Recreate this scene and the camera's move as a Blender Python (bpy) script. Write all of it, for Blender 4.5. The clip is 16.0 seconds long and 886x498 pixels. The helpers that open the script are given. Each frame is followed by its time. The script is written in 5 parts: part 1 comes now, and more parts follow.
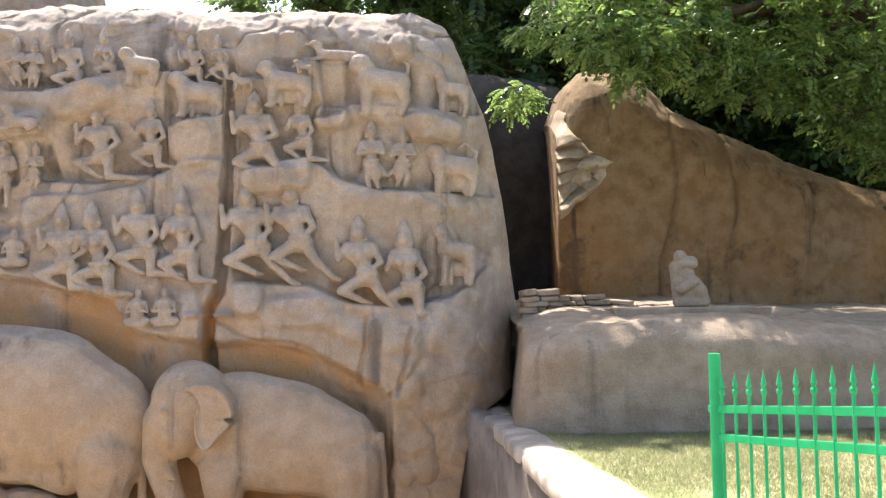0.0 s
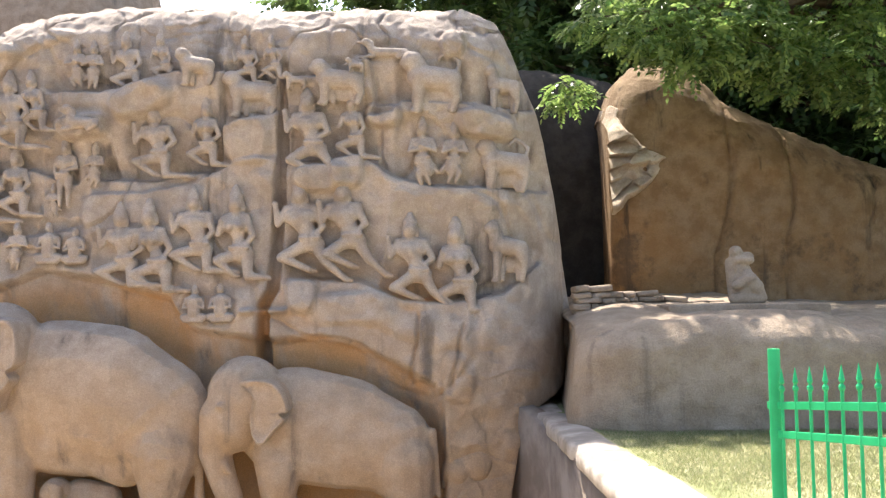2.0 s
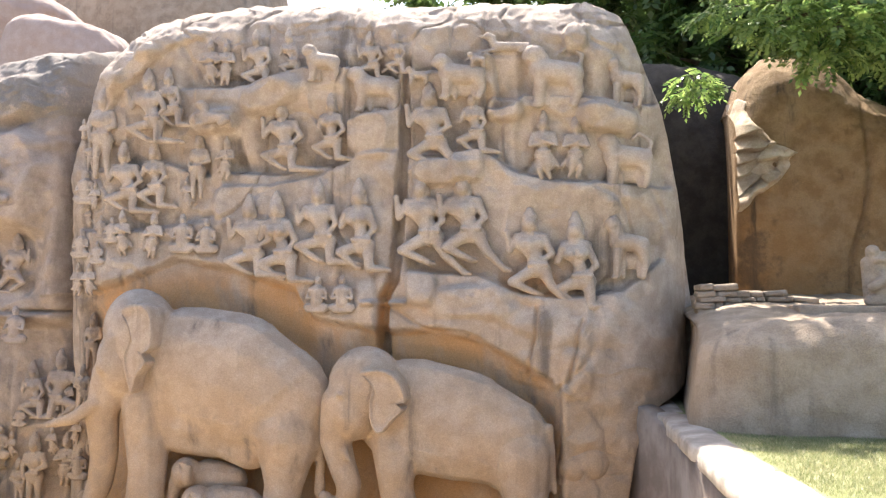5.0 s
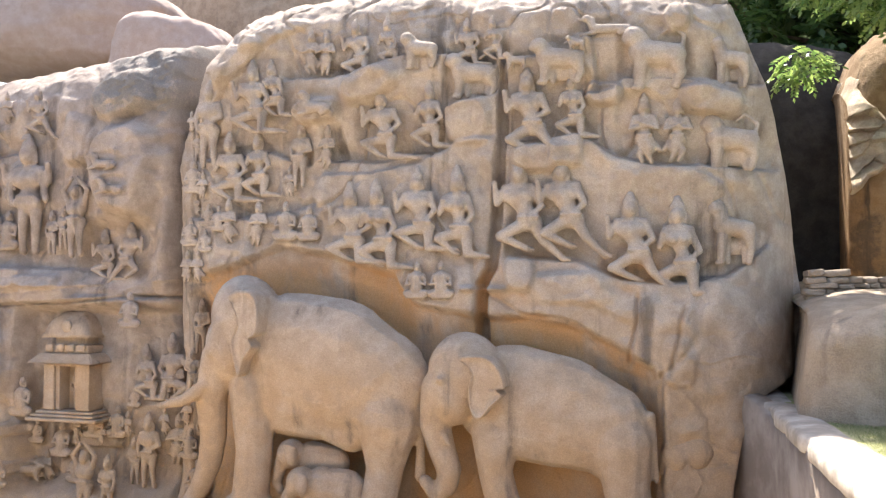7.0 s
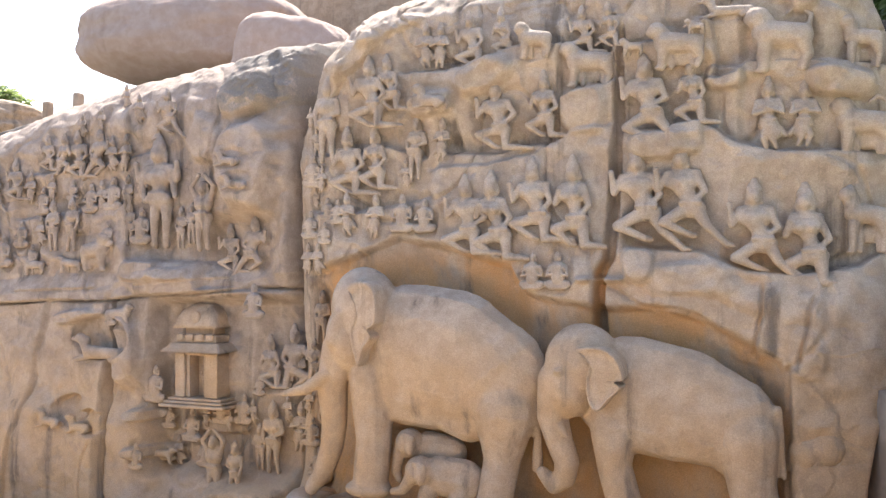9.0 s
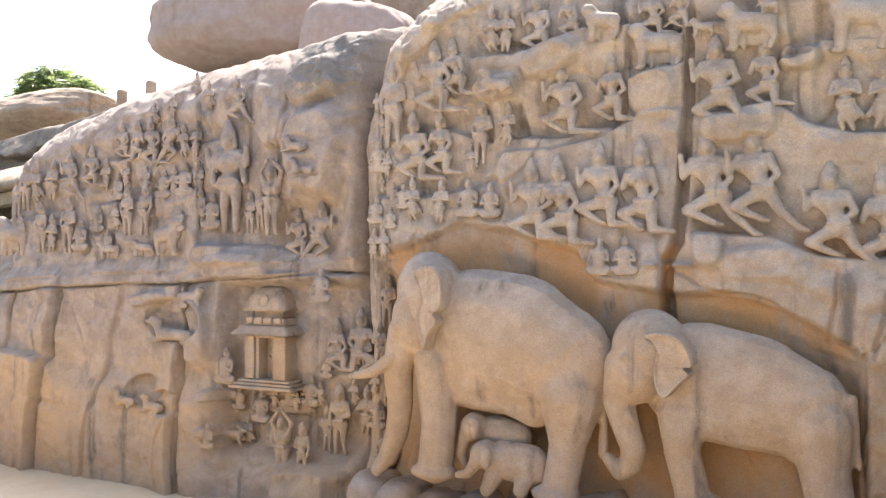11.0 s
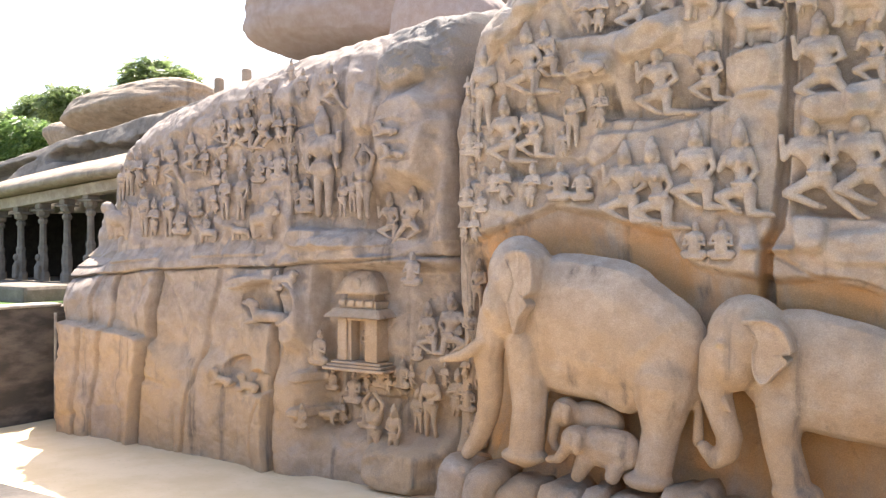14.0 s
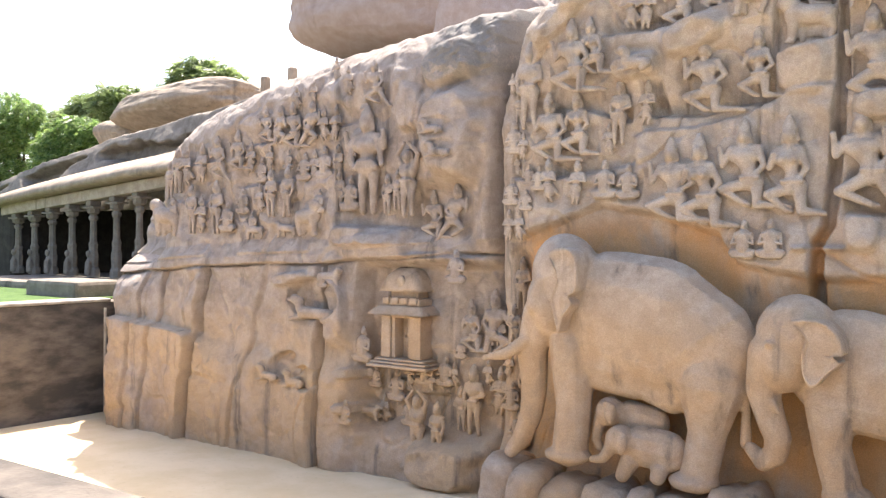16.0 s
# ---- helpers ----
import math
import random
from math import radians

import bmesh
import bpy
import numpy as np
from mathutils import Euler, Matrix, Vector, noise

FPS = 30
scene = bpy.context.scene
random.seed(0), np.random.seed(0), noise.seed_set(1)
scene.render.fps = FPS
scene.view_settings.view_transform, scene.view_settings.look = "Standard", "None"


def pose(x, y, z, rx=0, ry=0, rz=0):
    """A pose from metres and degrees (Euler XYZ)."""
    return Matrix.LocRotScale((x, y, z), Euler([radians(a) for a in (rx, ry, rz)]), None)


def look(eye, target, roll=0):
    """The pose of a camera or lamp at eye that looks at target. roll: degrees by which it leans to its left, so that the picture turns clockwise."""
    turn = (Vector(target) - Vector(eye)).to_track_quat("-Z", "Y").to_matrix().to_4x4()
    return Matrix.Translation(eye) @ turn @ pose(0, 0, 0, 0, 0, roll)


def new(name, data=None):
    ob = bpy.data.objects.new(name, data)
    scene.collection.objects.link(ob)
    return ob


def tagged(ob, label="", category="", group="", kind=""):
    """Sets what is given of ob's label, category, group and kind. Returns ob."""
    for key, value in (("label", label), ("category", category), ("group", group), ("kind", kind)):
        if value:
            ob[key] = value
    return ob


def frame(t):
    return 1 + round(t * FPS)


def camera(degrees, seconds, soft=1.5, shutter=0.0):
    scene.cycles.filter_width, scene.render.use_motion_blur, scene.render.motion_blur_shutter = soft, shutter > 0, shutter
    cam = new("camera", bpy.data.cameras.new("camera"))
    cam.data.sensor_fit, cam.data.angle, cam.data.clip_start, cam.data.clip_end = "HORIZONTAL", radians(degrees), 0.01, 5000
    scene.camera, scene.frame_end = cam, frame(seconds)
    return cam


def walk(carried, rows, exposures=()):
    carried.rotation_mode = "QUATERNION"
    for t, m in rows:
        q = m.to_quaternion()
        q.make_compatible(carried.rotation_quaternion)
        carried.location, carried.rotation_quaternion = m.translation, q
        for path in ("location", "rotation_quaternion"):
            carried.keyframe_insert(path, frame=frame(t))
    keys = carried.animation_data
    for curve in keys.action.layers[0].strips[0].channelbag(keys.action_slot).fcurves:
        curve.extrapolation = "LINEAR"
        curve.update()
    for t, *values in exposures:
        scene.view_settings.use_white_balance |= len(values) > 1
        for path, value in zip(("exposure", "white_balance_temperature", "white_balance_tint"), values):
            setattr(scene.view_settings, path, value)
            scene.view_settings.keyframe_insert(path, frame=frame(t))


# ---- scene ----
cam = camera(51.534, 16.0, soft=1.3)

# seconds, turn to the left, tilt up, roll, in degrees
TURNS = (
    (0, -0.00, 3.00, -1.00),
    (0.5, 0.61, 2.93, -0.97),
    (1, 1.29, 2.87, -1.06),
    (1.5, 2.28, 2.86, -1.12),
    (2, 3.12, 2.90, -1.01),
    (2.5, 4.41, 3.02, -0.85),
    (3, 5.48, 3.10, -0.66),
    (5.5, 11.91, 2.48, 0.21),
    (6, 13.57, 2.22, 0.09),
    (6.5, 15.18, 2.05, 0.02),
    (7, 16.41, 1.89, 0.17),
    (7.5, 18.29, 1.76, 0.16),
    (8, 19.99, 1.67, 0.05),
    (8.5, 22.17, 1.54, -0.26),
    (9, 23.51, 1.40, -0.09),
    (11.5, 28.58, 0.28, 0.23),
    (12, 29.77, 0.13, 0.45),
    (12.5, 30.91, -0.12, 0.27),
    (13, 31.79, -0.27, -0.01),
    (13.5, 32.53, -0.28, -0.17),
    (14, 33.01, -0.42, 0.20),
    (14.5, 33.58, -0.28, 0.18),
    (15, 34.17, -0.37, 0.34),
    (15.5, 34.93, -0.41, 0.28),
    (16, 35.67, -0.52, 0.45),
)
EYE = (0.0, 0.0, 1.6)
DRIFT = Vector((-0.01155, -0.00271, -0.00749))


def stand(t, turn, tilt, roll):
    return pose(*(Vector(EYE) + DRIFT * t), 90 + tilt, 0, turn) @ pose(0, 0, 0, 0, 0, roll)


walk(cam, [(t, stand(t, a, b, c)) for t, a, b, c in TURNS],
     exposures=[(0.0, 1.43, 6600, 12.5), (3.0, 1.56, 6620, 12.5), (5.5, 1.72, 6620, 13), (9.0, 1.66, 6620, 13), (12.5, 1.72, 6600, 12), (16.0, 1.74, 6550, 12)])

# ---- light ----
SUN_UP, SUN_TURN = 60.0, 22.0   # elevation, and turn to the left of straight ahead
world = bpy.data.worlds.new("sky")
scene.world = world
world.use_nodes = True
wn = world.node_tree.nodes
sky = wn.new("ShaderNodeTexSky")
sky.sky_type, sky.sun_disc = "NISHITA", False
sky.sun_elevation, sky.sun_rotation = radians(SUN_UP), radians(-SUN_TURN)
sky.air_density, sky.dust_density, sky.ozone_density = 1.0, 3.0, 1.0
wn["Background"].inputs["Strength"].default_value = 0.15
world.node_tree.links.new(sky.outputs[0], wn["Background"].inputs["Color"])
sun = new("sun", bpy.data.lights.new("sun", "SUN"))
sun.data.energy, sun.data.angle, sun.data.color = 5.0, radians(0.6), (1.0, 0.94, 0.84)
way = Vector((-math.sin(radians(SUN_TURN)) * math.cos(radians(SUN_UP)), math.cos(radians(SUN_TURN)) * math.cos(radians(SUN_UP)), math.sin(radians(SUN_UP))))
sun.matrix_world = look(way * 60, (0, 0, 0))


# ---- materials ----
def nodes_of(name, rough=0.9):
    m = bpy.data.materials.new(name)
    m.use_nodes = True
    t = m.node_tree
    b = t.nodes["Principled BSDF"]
    b.inputs["Roughness"].default_value = rough
    b.inputs["Specular IOR Level"].default_value = 0.25
    return m, t, b


def add(t, kind, **values):
    n = t.nodes.new(kind)
    for k, v in values.items():
        n.inputs[k.replace("_", " ")].default_value = v
    return n


def noise_node(t, scale, detail=6.0, rough=0.6, stretch=(1, 1, 1)):
    g = t.nodes.new("ShaderNodeNewGeometry")
    mp = add(t, "ShaderNodeMapping", Scale=stretch)
    n = add(t, "ShaderNodeTexNoise", Scale=scale, Detail=detail, Roughness=rough)
    t.links.new(g.outputs["Position"], mp.inputs["Vector"])
    t.links.new(mp.outputs[0], n.inputs["Vector"])
    return n.outputs["Fac"]


def ramp(t, fac, low, high):
    n = add(t, "ShaderNodeMapRange", From_Min=low, From_Max=high)
    n.interpolation_type = "SMOOTHSTEP"
    t.links.new(fac, n.inputs["Value"])
    return n.outputs[0]


def mix(t, fac, a, b):
    n = t.nodes.new("ShaderNodeMix")
    n.data_type = "RGBA"
    for socket, v in ((n.inputs[0], fac), (n.inputs[6], a), (n.inputs[7], b)):
        if hasattr(v, "links"):
            t.links.new(v, socket)
        else:
            socket.default_value = v if isinstance(v, float) else (*v, 1)
    return n.outputs[2]


def times(t, a, b):
    n = t.nodes.new("ShaderNodeMath")
    n.operation = "MULTIPLY"
    for socket, v in zip(n.inputs, (a, b)):
        if hasattr(v, "links"):
            t.links.new(v, socket)
        else:
            socket.default_value = v
    return n.outputs[0]


def relief(t, b, layers):
    last = None
    for fac, strength, distance in layers:
        n = add(t, "ShaderNodeBump", Strength=strength, Distance=distance)
        t.links.new(fac, n.inputs["Height"])
        if last:
            t.links.new(last, n.inputs["Normal"])
        last = n.outputs[0]
    t.links.new(last, b.inputs["Normal"])


def seep(t):
    """Where ochre water has seeped down the niche wall: inside its bounds of x, y and z."""
    g = t.nodes.new("ShaderNodeNewGeometry")
    s = t.nodes.new("ShaderNodeSeparateXYZ")
    t.links.new(g.outputs["Position"], s.inputs[0])
    a = times(t, ramp(t, s.outputs["X"], -7.7, -7.3), ramp(t, s.outputs["Y"], 11.98, 12.2))
    a = times(t, a, ramp(t, s.outputs["X"], -0.45, -0.8))
    return times(t, times(t, a, ramp(t, s.outputs["Z"], 2.1, 1.5)), ramp(t, noise_node(t, 1.3, 5, 0.6, (1.4, 1.4, 0.35)), 0.25, 0.6))


def height_of(t, low, high):
    g = t.nodes.new("ShaderNodeNewGeometry")
    s = t.nodes.new("ShaderNodeSeparateXYZ")
    t.links.new(g.outputs["Position"], s.inputs[0])
    return ramp(t, s.outputs["Z"], low, high)


def stone(name, base, pale, stain, warm, warm_amount=0.6, streaks=0.5, bump=0.5, warm_low=2.4, warm_high=-1.5, blotch=0.25, seeped=0.0, lichen=0.0):
    """Weathered granite: pale and base patches, ochre minerals seeping low down, dark water streaks, fine grain."""
    m, t, b = nodes_of(name, 0.92)
    big = noise_node(t, 0.55, 5)
    mid = noise_node(t, 3.2, 6, 0.65)
    fine = noise_node(t, 55.0, 4, 0.7)
    grit = noise_node(t, 160.0, 2, 0.6)
    run = noise_node(t, 1.6, 5, 0.6, (1.6, 1.6, 0.12))
    c = mix(t, ramp(t, mid, 0.36, 0.66), base, pale)
    c = mix(t, times(t, times(t, height_of(t, warm_low, warm_high), ramp(t, big, 0.25, 0.6)), warm_amount), c, warm)
    if seeped:
        c = mix(t, times(t, seep(t), seeped), c, (0.60, 0.31, 0.10))
    c = mix(t, times(t, ramp(t, run, 0.56, 0.74), streaks), c, stain)
    if lichen:
        g = t.nodes.new("ShaderNodeNewGeometry")
        sp = t.nodes.new("ShaderNodeSeparateXYZ")
        t.links.new(g.outputs["Position"], sp.inputs[0])
        grown = times(t, times(t, ramp(t, sp.outputs["X"], -9.75, -9.2), ramp(t, sp.outputs["Z"], 3.9, 4.35)), ramp(t, noise_node(t, 2.6, 8, 0.75), 0.32, 0.5))
        c = mix(t, times(t, grown, lichen), c, (0.23, 0.215, 0.195))
    c = mix(t, times(t, ramp(t, noise_node(t, 1.1, 8, 0.72), 0.52, 0.66), blotch), c, tuple(0.5 * (u + v) for u, v in zip(stain, base)))
    dark = mix(t, ramp(t, fine, 0.30, 0.75), (0.66, 0.64, 0.62), (1.12, 1.1, 1.08))
    n = t.nodes.new("ShaderNodeMix")
    n.data_type, n.blend_type = "RGBA", "MULTIPLY"
    n.inputs[0].default_value = 0.55
    t.links.new(c, n.inputs[6])
    t.links.new(dark, n.inputs[7])
    t.links.new(n.outputs[2], b.inputs["Base Color"])
    relief(t, b, [(mid, bump * 0.9, 0.07), (fine, bump * 1.1, 0.016), (grit, bump * 0.6, 0.005)])
    return m


def plain(name, a, b_, scale=8.0, rough=0.9, bump=0.3, distance=0.01, stretch=(1, 1, 1)):
    m, t, b = nodes_of(name, rough)
    n1 = noise_node(t, scale, 6, 0.6, stretch)
    n2 = noise_node(t, scale * 14, 4, 0.7, stretch)
    c = mix(t, ramp(t, n1, 0.35, 0.68), a, b_)
    c = mix(t, times(t, ramp(t, n2, 0.55, 0.8), 0.35), c, tuple(v * 0.55 for v in a))
    t.links.new(c, b.inputs["Base Color"])
    relief(t, b, [(n1, bump, distance * 3), (n2, bump, distance)])
    return m


def leaf_mat(name, a, b_):
    m, t, b = nodes_of(name, 0.3)
    b.inputs["Specular IOR Level"].default_value = 0.6
    g = t.nodes.new("ShaderNodeNewGeometry")
    c = mix(t, g.outputs["Random Per Island"], a, b_)
    t.links.new(c, b.inputs["Base Color"])
    tr = t.nodes.new("ShaderNodeBsdfTranslucent")
    t.links.new(c, tr.inputs["Color"])
    ad = t.nodes.new("ShaderNodeMixShader")
    ad.inputs[0].default_value = 0.6
    t.links.new(b.outputs[0], ad.inputs[1])
    t.links.new(tr.outputs[0], ad.inputs[2])
    t.links.new(ad.outputs[0], t.nodes["Material Output"].inputs["Surface"])
    return m


GRANITE = stone("carved_granite", (0.40, 0.33, 0.27), (0.52, 0.445, 0.375), (0.17, 0.14, 0.115), (0.55, 0.355, 0.18), 0.66, 0.85, 0.85, 2.1, -0.8, 0.36, 0.68)
GRANITE_BROWN = stone("browner_carved_granite", (0.355, 0.29, 0.243), (0.475, 0.40, 0.345), (0.15, 0.125, 0.105), (0.60, 0.42, 0.245), 0.8, 0.8, 0.9, 0.7, -1.1, 0.4, 0.0, 0.85)
GRANITE_GREY = stone("grey_granite", (0.31, 0.243, 0.18), (0.41, 0.334, 0.257), (0.12, 0.105, 0.09), (0.42, 0.30, 0.18), 0.3, 0.6, 0.8, 2.4, -1.5, 0.5)
BOULDER = stone("ochre_boulder", (0.215, 0.14, 0.075), (0.33, 0.235, 0.14), (0.03, 0.026, 0.022), (0.36, 0.19, 0.068), 0.8, 0.95, 1.0, 5.5, 0.5, 0.8)
# near-black base also carries the deep shade of the gap and hall
SHADED_DARK_ROCK = stone("shaded_dark_rock", (0.035, 0.03, 0.026), (0.06, 0.052, 0.045), (0.04, 0.036, 0.03), (0.15, 0.11, 0.07), 0.3, 0.7)
HALL_STONE = stone("hall_stone", (0.20, 0.17, 0.14), (0.28, 0.245, 0.205), (0.07, 0.062, 0.055), (0.26, 0.2, 0.13), 0.3, 0.7)
PINK_ROCK = stone("pinkish_boulder", (0.37, 0.285, 0.245), (0.42, 0.34, 0.30), (0.2, 0.13, 0.1), (0.42, 0.22, 0.12), 0.4, 0.3)
PLASTER = plain("lime_plaster", (0.26, 0.225, 0.19), (0.47, 0.42, 0.36), 2.5, 0.9, 0.4, 0.012)
FRESH_BREAK = stone("freshly_broken_granite", (0.44, 0.345, 0.25), (0.62, 0.53, 0.41), (0.2, 0.15, 0.11), (0.45, 0.33, 0.2), 0.2, 0.3, 1.0)
# darker copy of the plaster: the rock's shade is put into its colour
SHADED_PLASTER = plain("shade_darkened_plaster", (0.21, 0.165, 0.13), (0.33, 0.27, 0.22), 1.8, 0.92, 0.5, 0.014)
OLD_WALL = plain("dark_masonry", (0.07, 0.06, 0.052), (0.19, 0.155, 0.125), 1.6, 0.95, 0.6, 0.02, (0.6, 0.6, 1.6))
SAND = plain("packed_sand", (0.68, 0.52, 0.31), (0.76, 0.60, 0.39), 0.8, 0.95, 0.2, 0.006)
GRAVEL = plain("gravel_ground", (0.22, 0.18, 0.145), (0.34, 0.29, 0.24), 3.0, 0.95, 0.6, 0.02)
GRASS_SOIL = plain("lawn_soil", (0.21, 0.23, 0.10), (0.36, 0.34, 0.20), 2.0, 0.95, 0.5, 0.02)
GRASS_GREEN = plain("green_lawn", (0.045, 0.085, 0.02), (0.08, 0.13, 0.03), 2.0, 0.95, 0.5, 0.02)
GREEN_PAINT = plain("green_gloss_paint", (0.015, 0.36, 0.13), (0.025, 0.44, 0.17), 5.0, 0.35, 0.05, 0.002)
LEAF_BRIGHT = leaf_mat("fresh_leaf", (0.07, 0.15, 0.04), (0.30, 0.40, 0.12))
LEAF_FAR = leaf_mat("distant_leaf", (0.1, 0.15, 0.05), (0.26, 0.32, 0.12))
# leaf green darkened: the shade behind the boulders is put into the colour
LEAF_SHADED = leaf_mat("shaded_leaf", (0.035, 0.08, 0.022), (0.13, 0.20, 0.06))
BARK = plain("bark", (0.09, 0.065, 0.045), (0.16, 0.12, 0.085), 6.0, 0.95, 0.8, 0.02, (1, 1, 0.2))


# ---- shape tools ----
def hashed(i, j, k, seed):
    h = (i * 374761393 + j * 668265263 + k * 2147483647 + seed * 1274126177) & 0xFFFFFFFF
    h = ((h ^ (h >> 13)) * 1274126177) & 0xFFFFFFFF
    return ((h ^ (h >> 16)) & 0xFFFFFF) / 8388607.5 - 1.0


def value_noise(p, scale, seed=0, octaves=3, gain=0.5):
    """Smooth noise in -1..1 at the rows of p."""
    total, size, norm = np.zeros(len(p)), 1.0, 0.0
    for o in range(octaves):
        q = p * scale * 2 ** o + 37.3 * o
        c = np.floor(q).astype(np.int64)
        f = q - c
        f = f * f * (3 - 2 * f)
        acc = np.zeros(len(p))
        for dx in (0, 1):
            for dy in (0, 1):
                for dz in (0, 1):
                    w = np.abs(1 - dx - f[:, 0]) * np.abs(1 - dy - f[:, 1]) * np.abs(1 - dz - f[:, 2])
                    acc += w * hashed(c[:, 0] + dx, c[:, 1] + dy, c[:, 2] + dz, seed + o)
        total += acc * size
        norm += size
        size *= gain
    return total / norm


def smooth(a, b, v):
    s = np.clip((v - a) / (b - a), 0, 1)
    return s * s * (3 - 2 * s)


def mesh_from(name, verts, faces, material, shade=True):
    me = bpy.data.meshes.new(name)
    verts, faces = np.asarray(verts, float), np.asarray(faces, int)
    n, k = faces.shape
    me.vertices.add(len(verts))
    me.vertices.foreach_set("co", verts.ravel())
    me.loops.add(n * k)
    me.loops.foreach_set("vertex_index", faces.ravel())
    me.polygons.add(n)
    me.polygons.foreach_set("loop_start", np.arange(n) * k)
    if shade:
        me.polygons.foreach_set("use_smooth", np.ones(n, bool))
    me.update(calc_edges=True)
    me.validate()
    me.materials.append(material)
    return me


def part(name, data, material=None, parent=None, label=""):
    """Links a bmesh or a mesh as one object under a thing or a part."""
    if isinstance(data, bmesh.types.BMesh):
        me = bpy.data.meshes.new(name)
        bmesh.ops.recalc_face_normals(data, faces=data.faces)
        data.to_mesh(me)
        data.free()
        me.materials.append(material)
    else:
        me = data
    ob = new(name, me)
    ob.parent = parent
    if label:
        ob["label"] = label
    return ob


def thing(name, label, category, place=(0, 0, 0), group="", kind=""):
    ob = new(name)
    ob.location = place
    ob.empty_display_size = 0.1
    return tagged(ob, label, category, group, kind)


def sheet_faces(rows, cols):
    i = np.arange(rows - 1)[:, None] * cols + np.arange(cols - 1)[None]
    return np.stack([i, i + 1, i + 1 + cols, i + cols], -1).reshape(-1, 4)


def box(bm, lo, hi, bevel=0.0, m=None):
    r = bmesh.ops.create_cube(bm, size=1.0)
    vs = r["verts"]
    for v in vs:
        v.co = Vector([lo[i] + (v.co[i] + 0.5) * (hi[i] - lo[i]) for i in range(3)])
    if bevel:
        r = bmesh.ops.bevel(bm, geom=list({e for v in vs for e in v.link_edges}), offset=bevel, segments=2, affect="EDGES", profile=0.5)
        vs = list({v for v in vs if v.is_valid} | set(r["verts"]))
    if m is not None:
        bmesh.ops.transform(bm, matrix=m, verts=vs)
    return vs


BALL = bmesh.new()
bmesh.ops.create_icosphere(BALL, subdivisions=6, radius=1.0)
BALL_V = np.array([v.co[:] for v in BALL.verts])
BALL_F = np.array([[v.index for v in f.verts] for f in BALL.faces])
BALL.free()


def boulder_mesh(name, size, material, seed, power=2.6, rough=0.12, flat=0.0, cracks=0.0):
    """A weathered boulder: a squarish ellipsoid, dented by noise, with a flattened underside."""
    d = BALL_V
    r = (np.abs(d) ** power).sum(1) ** (-1 / power)
    p = d * r[:, None]
    k = value_noise(p + seed * 3.1, 1.1, seed, 2) * rough * 1.5 + value_noise(p + seed, 3.5, seed + 5, 4, 0.55) * rough * 0.5
    if cracks:
        c = np.abs(value_noise(p * (1, 1, 0.35) + seed, 2.3, seed + 9, 2))
        k -= cracks * smooth(0.07, 0.0, c)
    p = p * (1 + k)[:, None]
    p[:, 2] = np.where(p[:, 2] < 0, p[:, 2] * (1 - flat), p[:, 2])
    return mesh_from(name, p * np.array(size), BALL_F, material)


def boulder(name, place, size, material, seed, label, turn=(0, 0, 0), **kw):
    ob = new(name, boulder_mesh(name, size, material, seed, **kw))
    ob.matrix_world = pose(*place, *turn)
    return tagged(ob, label, "boulder")


# ---- ground ----
def slab(name, lo, hi, material, label, category="ground", bevel=0.02, kind="structure"):
    bm = bmesh.new()
    box(bm, lo, hi, bevel)
    ob = part(name, bm, material)
    return tagged(ob, label, category, kind=kind)


PIT = (-19.2, 1.1, 3.3)   # west wall, east wall, near edge
SAND_Z = -2.6


def ground_sheet():
    """One sheet to the horizon, with the sunken court in front of the carved rocks cut out of it."""
    xs = np.unique(np.concatenate([np.linspace(-900, -60, 8), np.linspace(-60, 40, 101), np.linspace(40, 900, 8), [PIT[0], PIT[1]]]))
    ys = np.unique(np.concatenate([np.linspace(-900, -40, 8), np.linspace(-40, 60, 101), np.linspace(60, 900, 8), [PIT[2], 14.0]]))
    X, Y = np.meshgrid(xs, ys)
    p = np.stack([X.ravel(), Y.ravel(), 0 * X.ravel()], 1)
    far = np.hypot(p[:, 0], p[:, 1])
    p[:, 2] = 0.05 * value_noise(p, 0.4, 3, 3) * (far < 60) - 0.04
    f = sheet_faces(len(ys), len(xs))
    c = p[f].mean(1)
    inside = (c[:, 0] > PIT[0]) & (c[:, 0] < PIT[1]) & (c[:, 1] > PIT[2]) & (c[:, 1] < 14.0)
    ob = new("ground", mesh_from("ground", p, f[~inside], GRAVEL))
    tagged(ob, "dry gravelly earth around the sunken court", "ground", kind="structure")


ground_sheet()


def sand_floor():
    xs, ys = np.linspace(-20, 2.4, 130), np.linspace(3.0, 15, 75)
    X, Y = np.meshgrid(xs, ys)
    p = np.stack([X.ravel(), Y.ravel(), np.full(X.size, SAND_Z)], 1)
    p[:, 2] += 0.03 * value_noise(p, 0.5, 8, 2) + 0.008 * value_noise(p, 4, 9, 2)
    tagged(new("floor", mesh_from("floor", p, sheet_faces(75, 130), SAND)), "pale ochre packed sand floor of the sunken court", "ground", kind="structure")


sand_floor()
slab("wall_west", (PIT[0] - 0.55, 2.9, SAND_Z - 0.3), (PIT[0], 13.4, -0.02), OLD_WALL, "dark grey-brown old masonry retaining wall", "wall")
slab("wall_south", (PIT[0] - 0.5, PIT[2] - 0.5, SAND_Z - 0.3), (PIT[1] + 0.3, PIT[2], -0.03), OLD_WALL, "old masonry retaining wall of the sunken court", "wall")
slab("coping_west", (PIT[0] - 0.6, 3.4, -0.016), (PIT[0] + 0.04, 13.0, 0.06), PLASTER, "sunlit pale plaster coping on the retaining wall", "coping", 0.03)


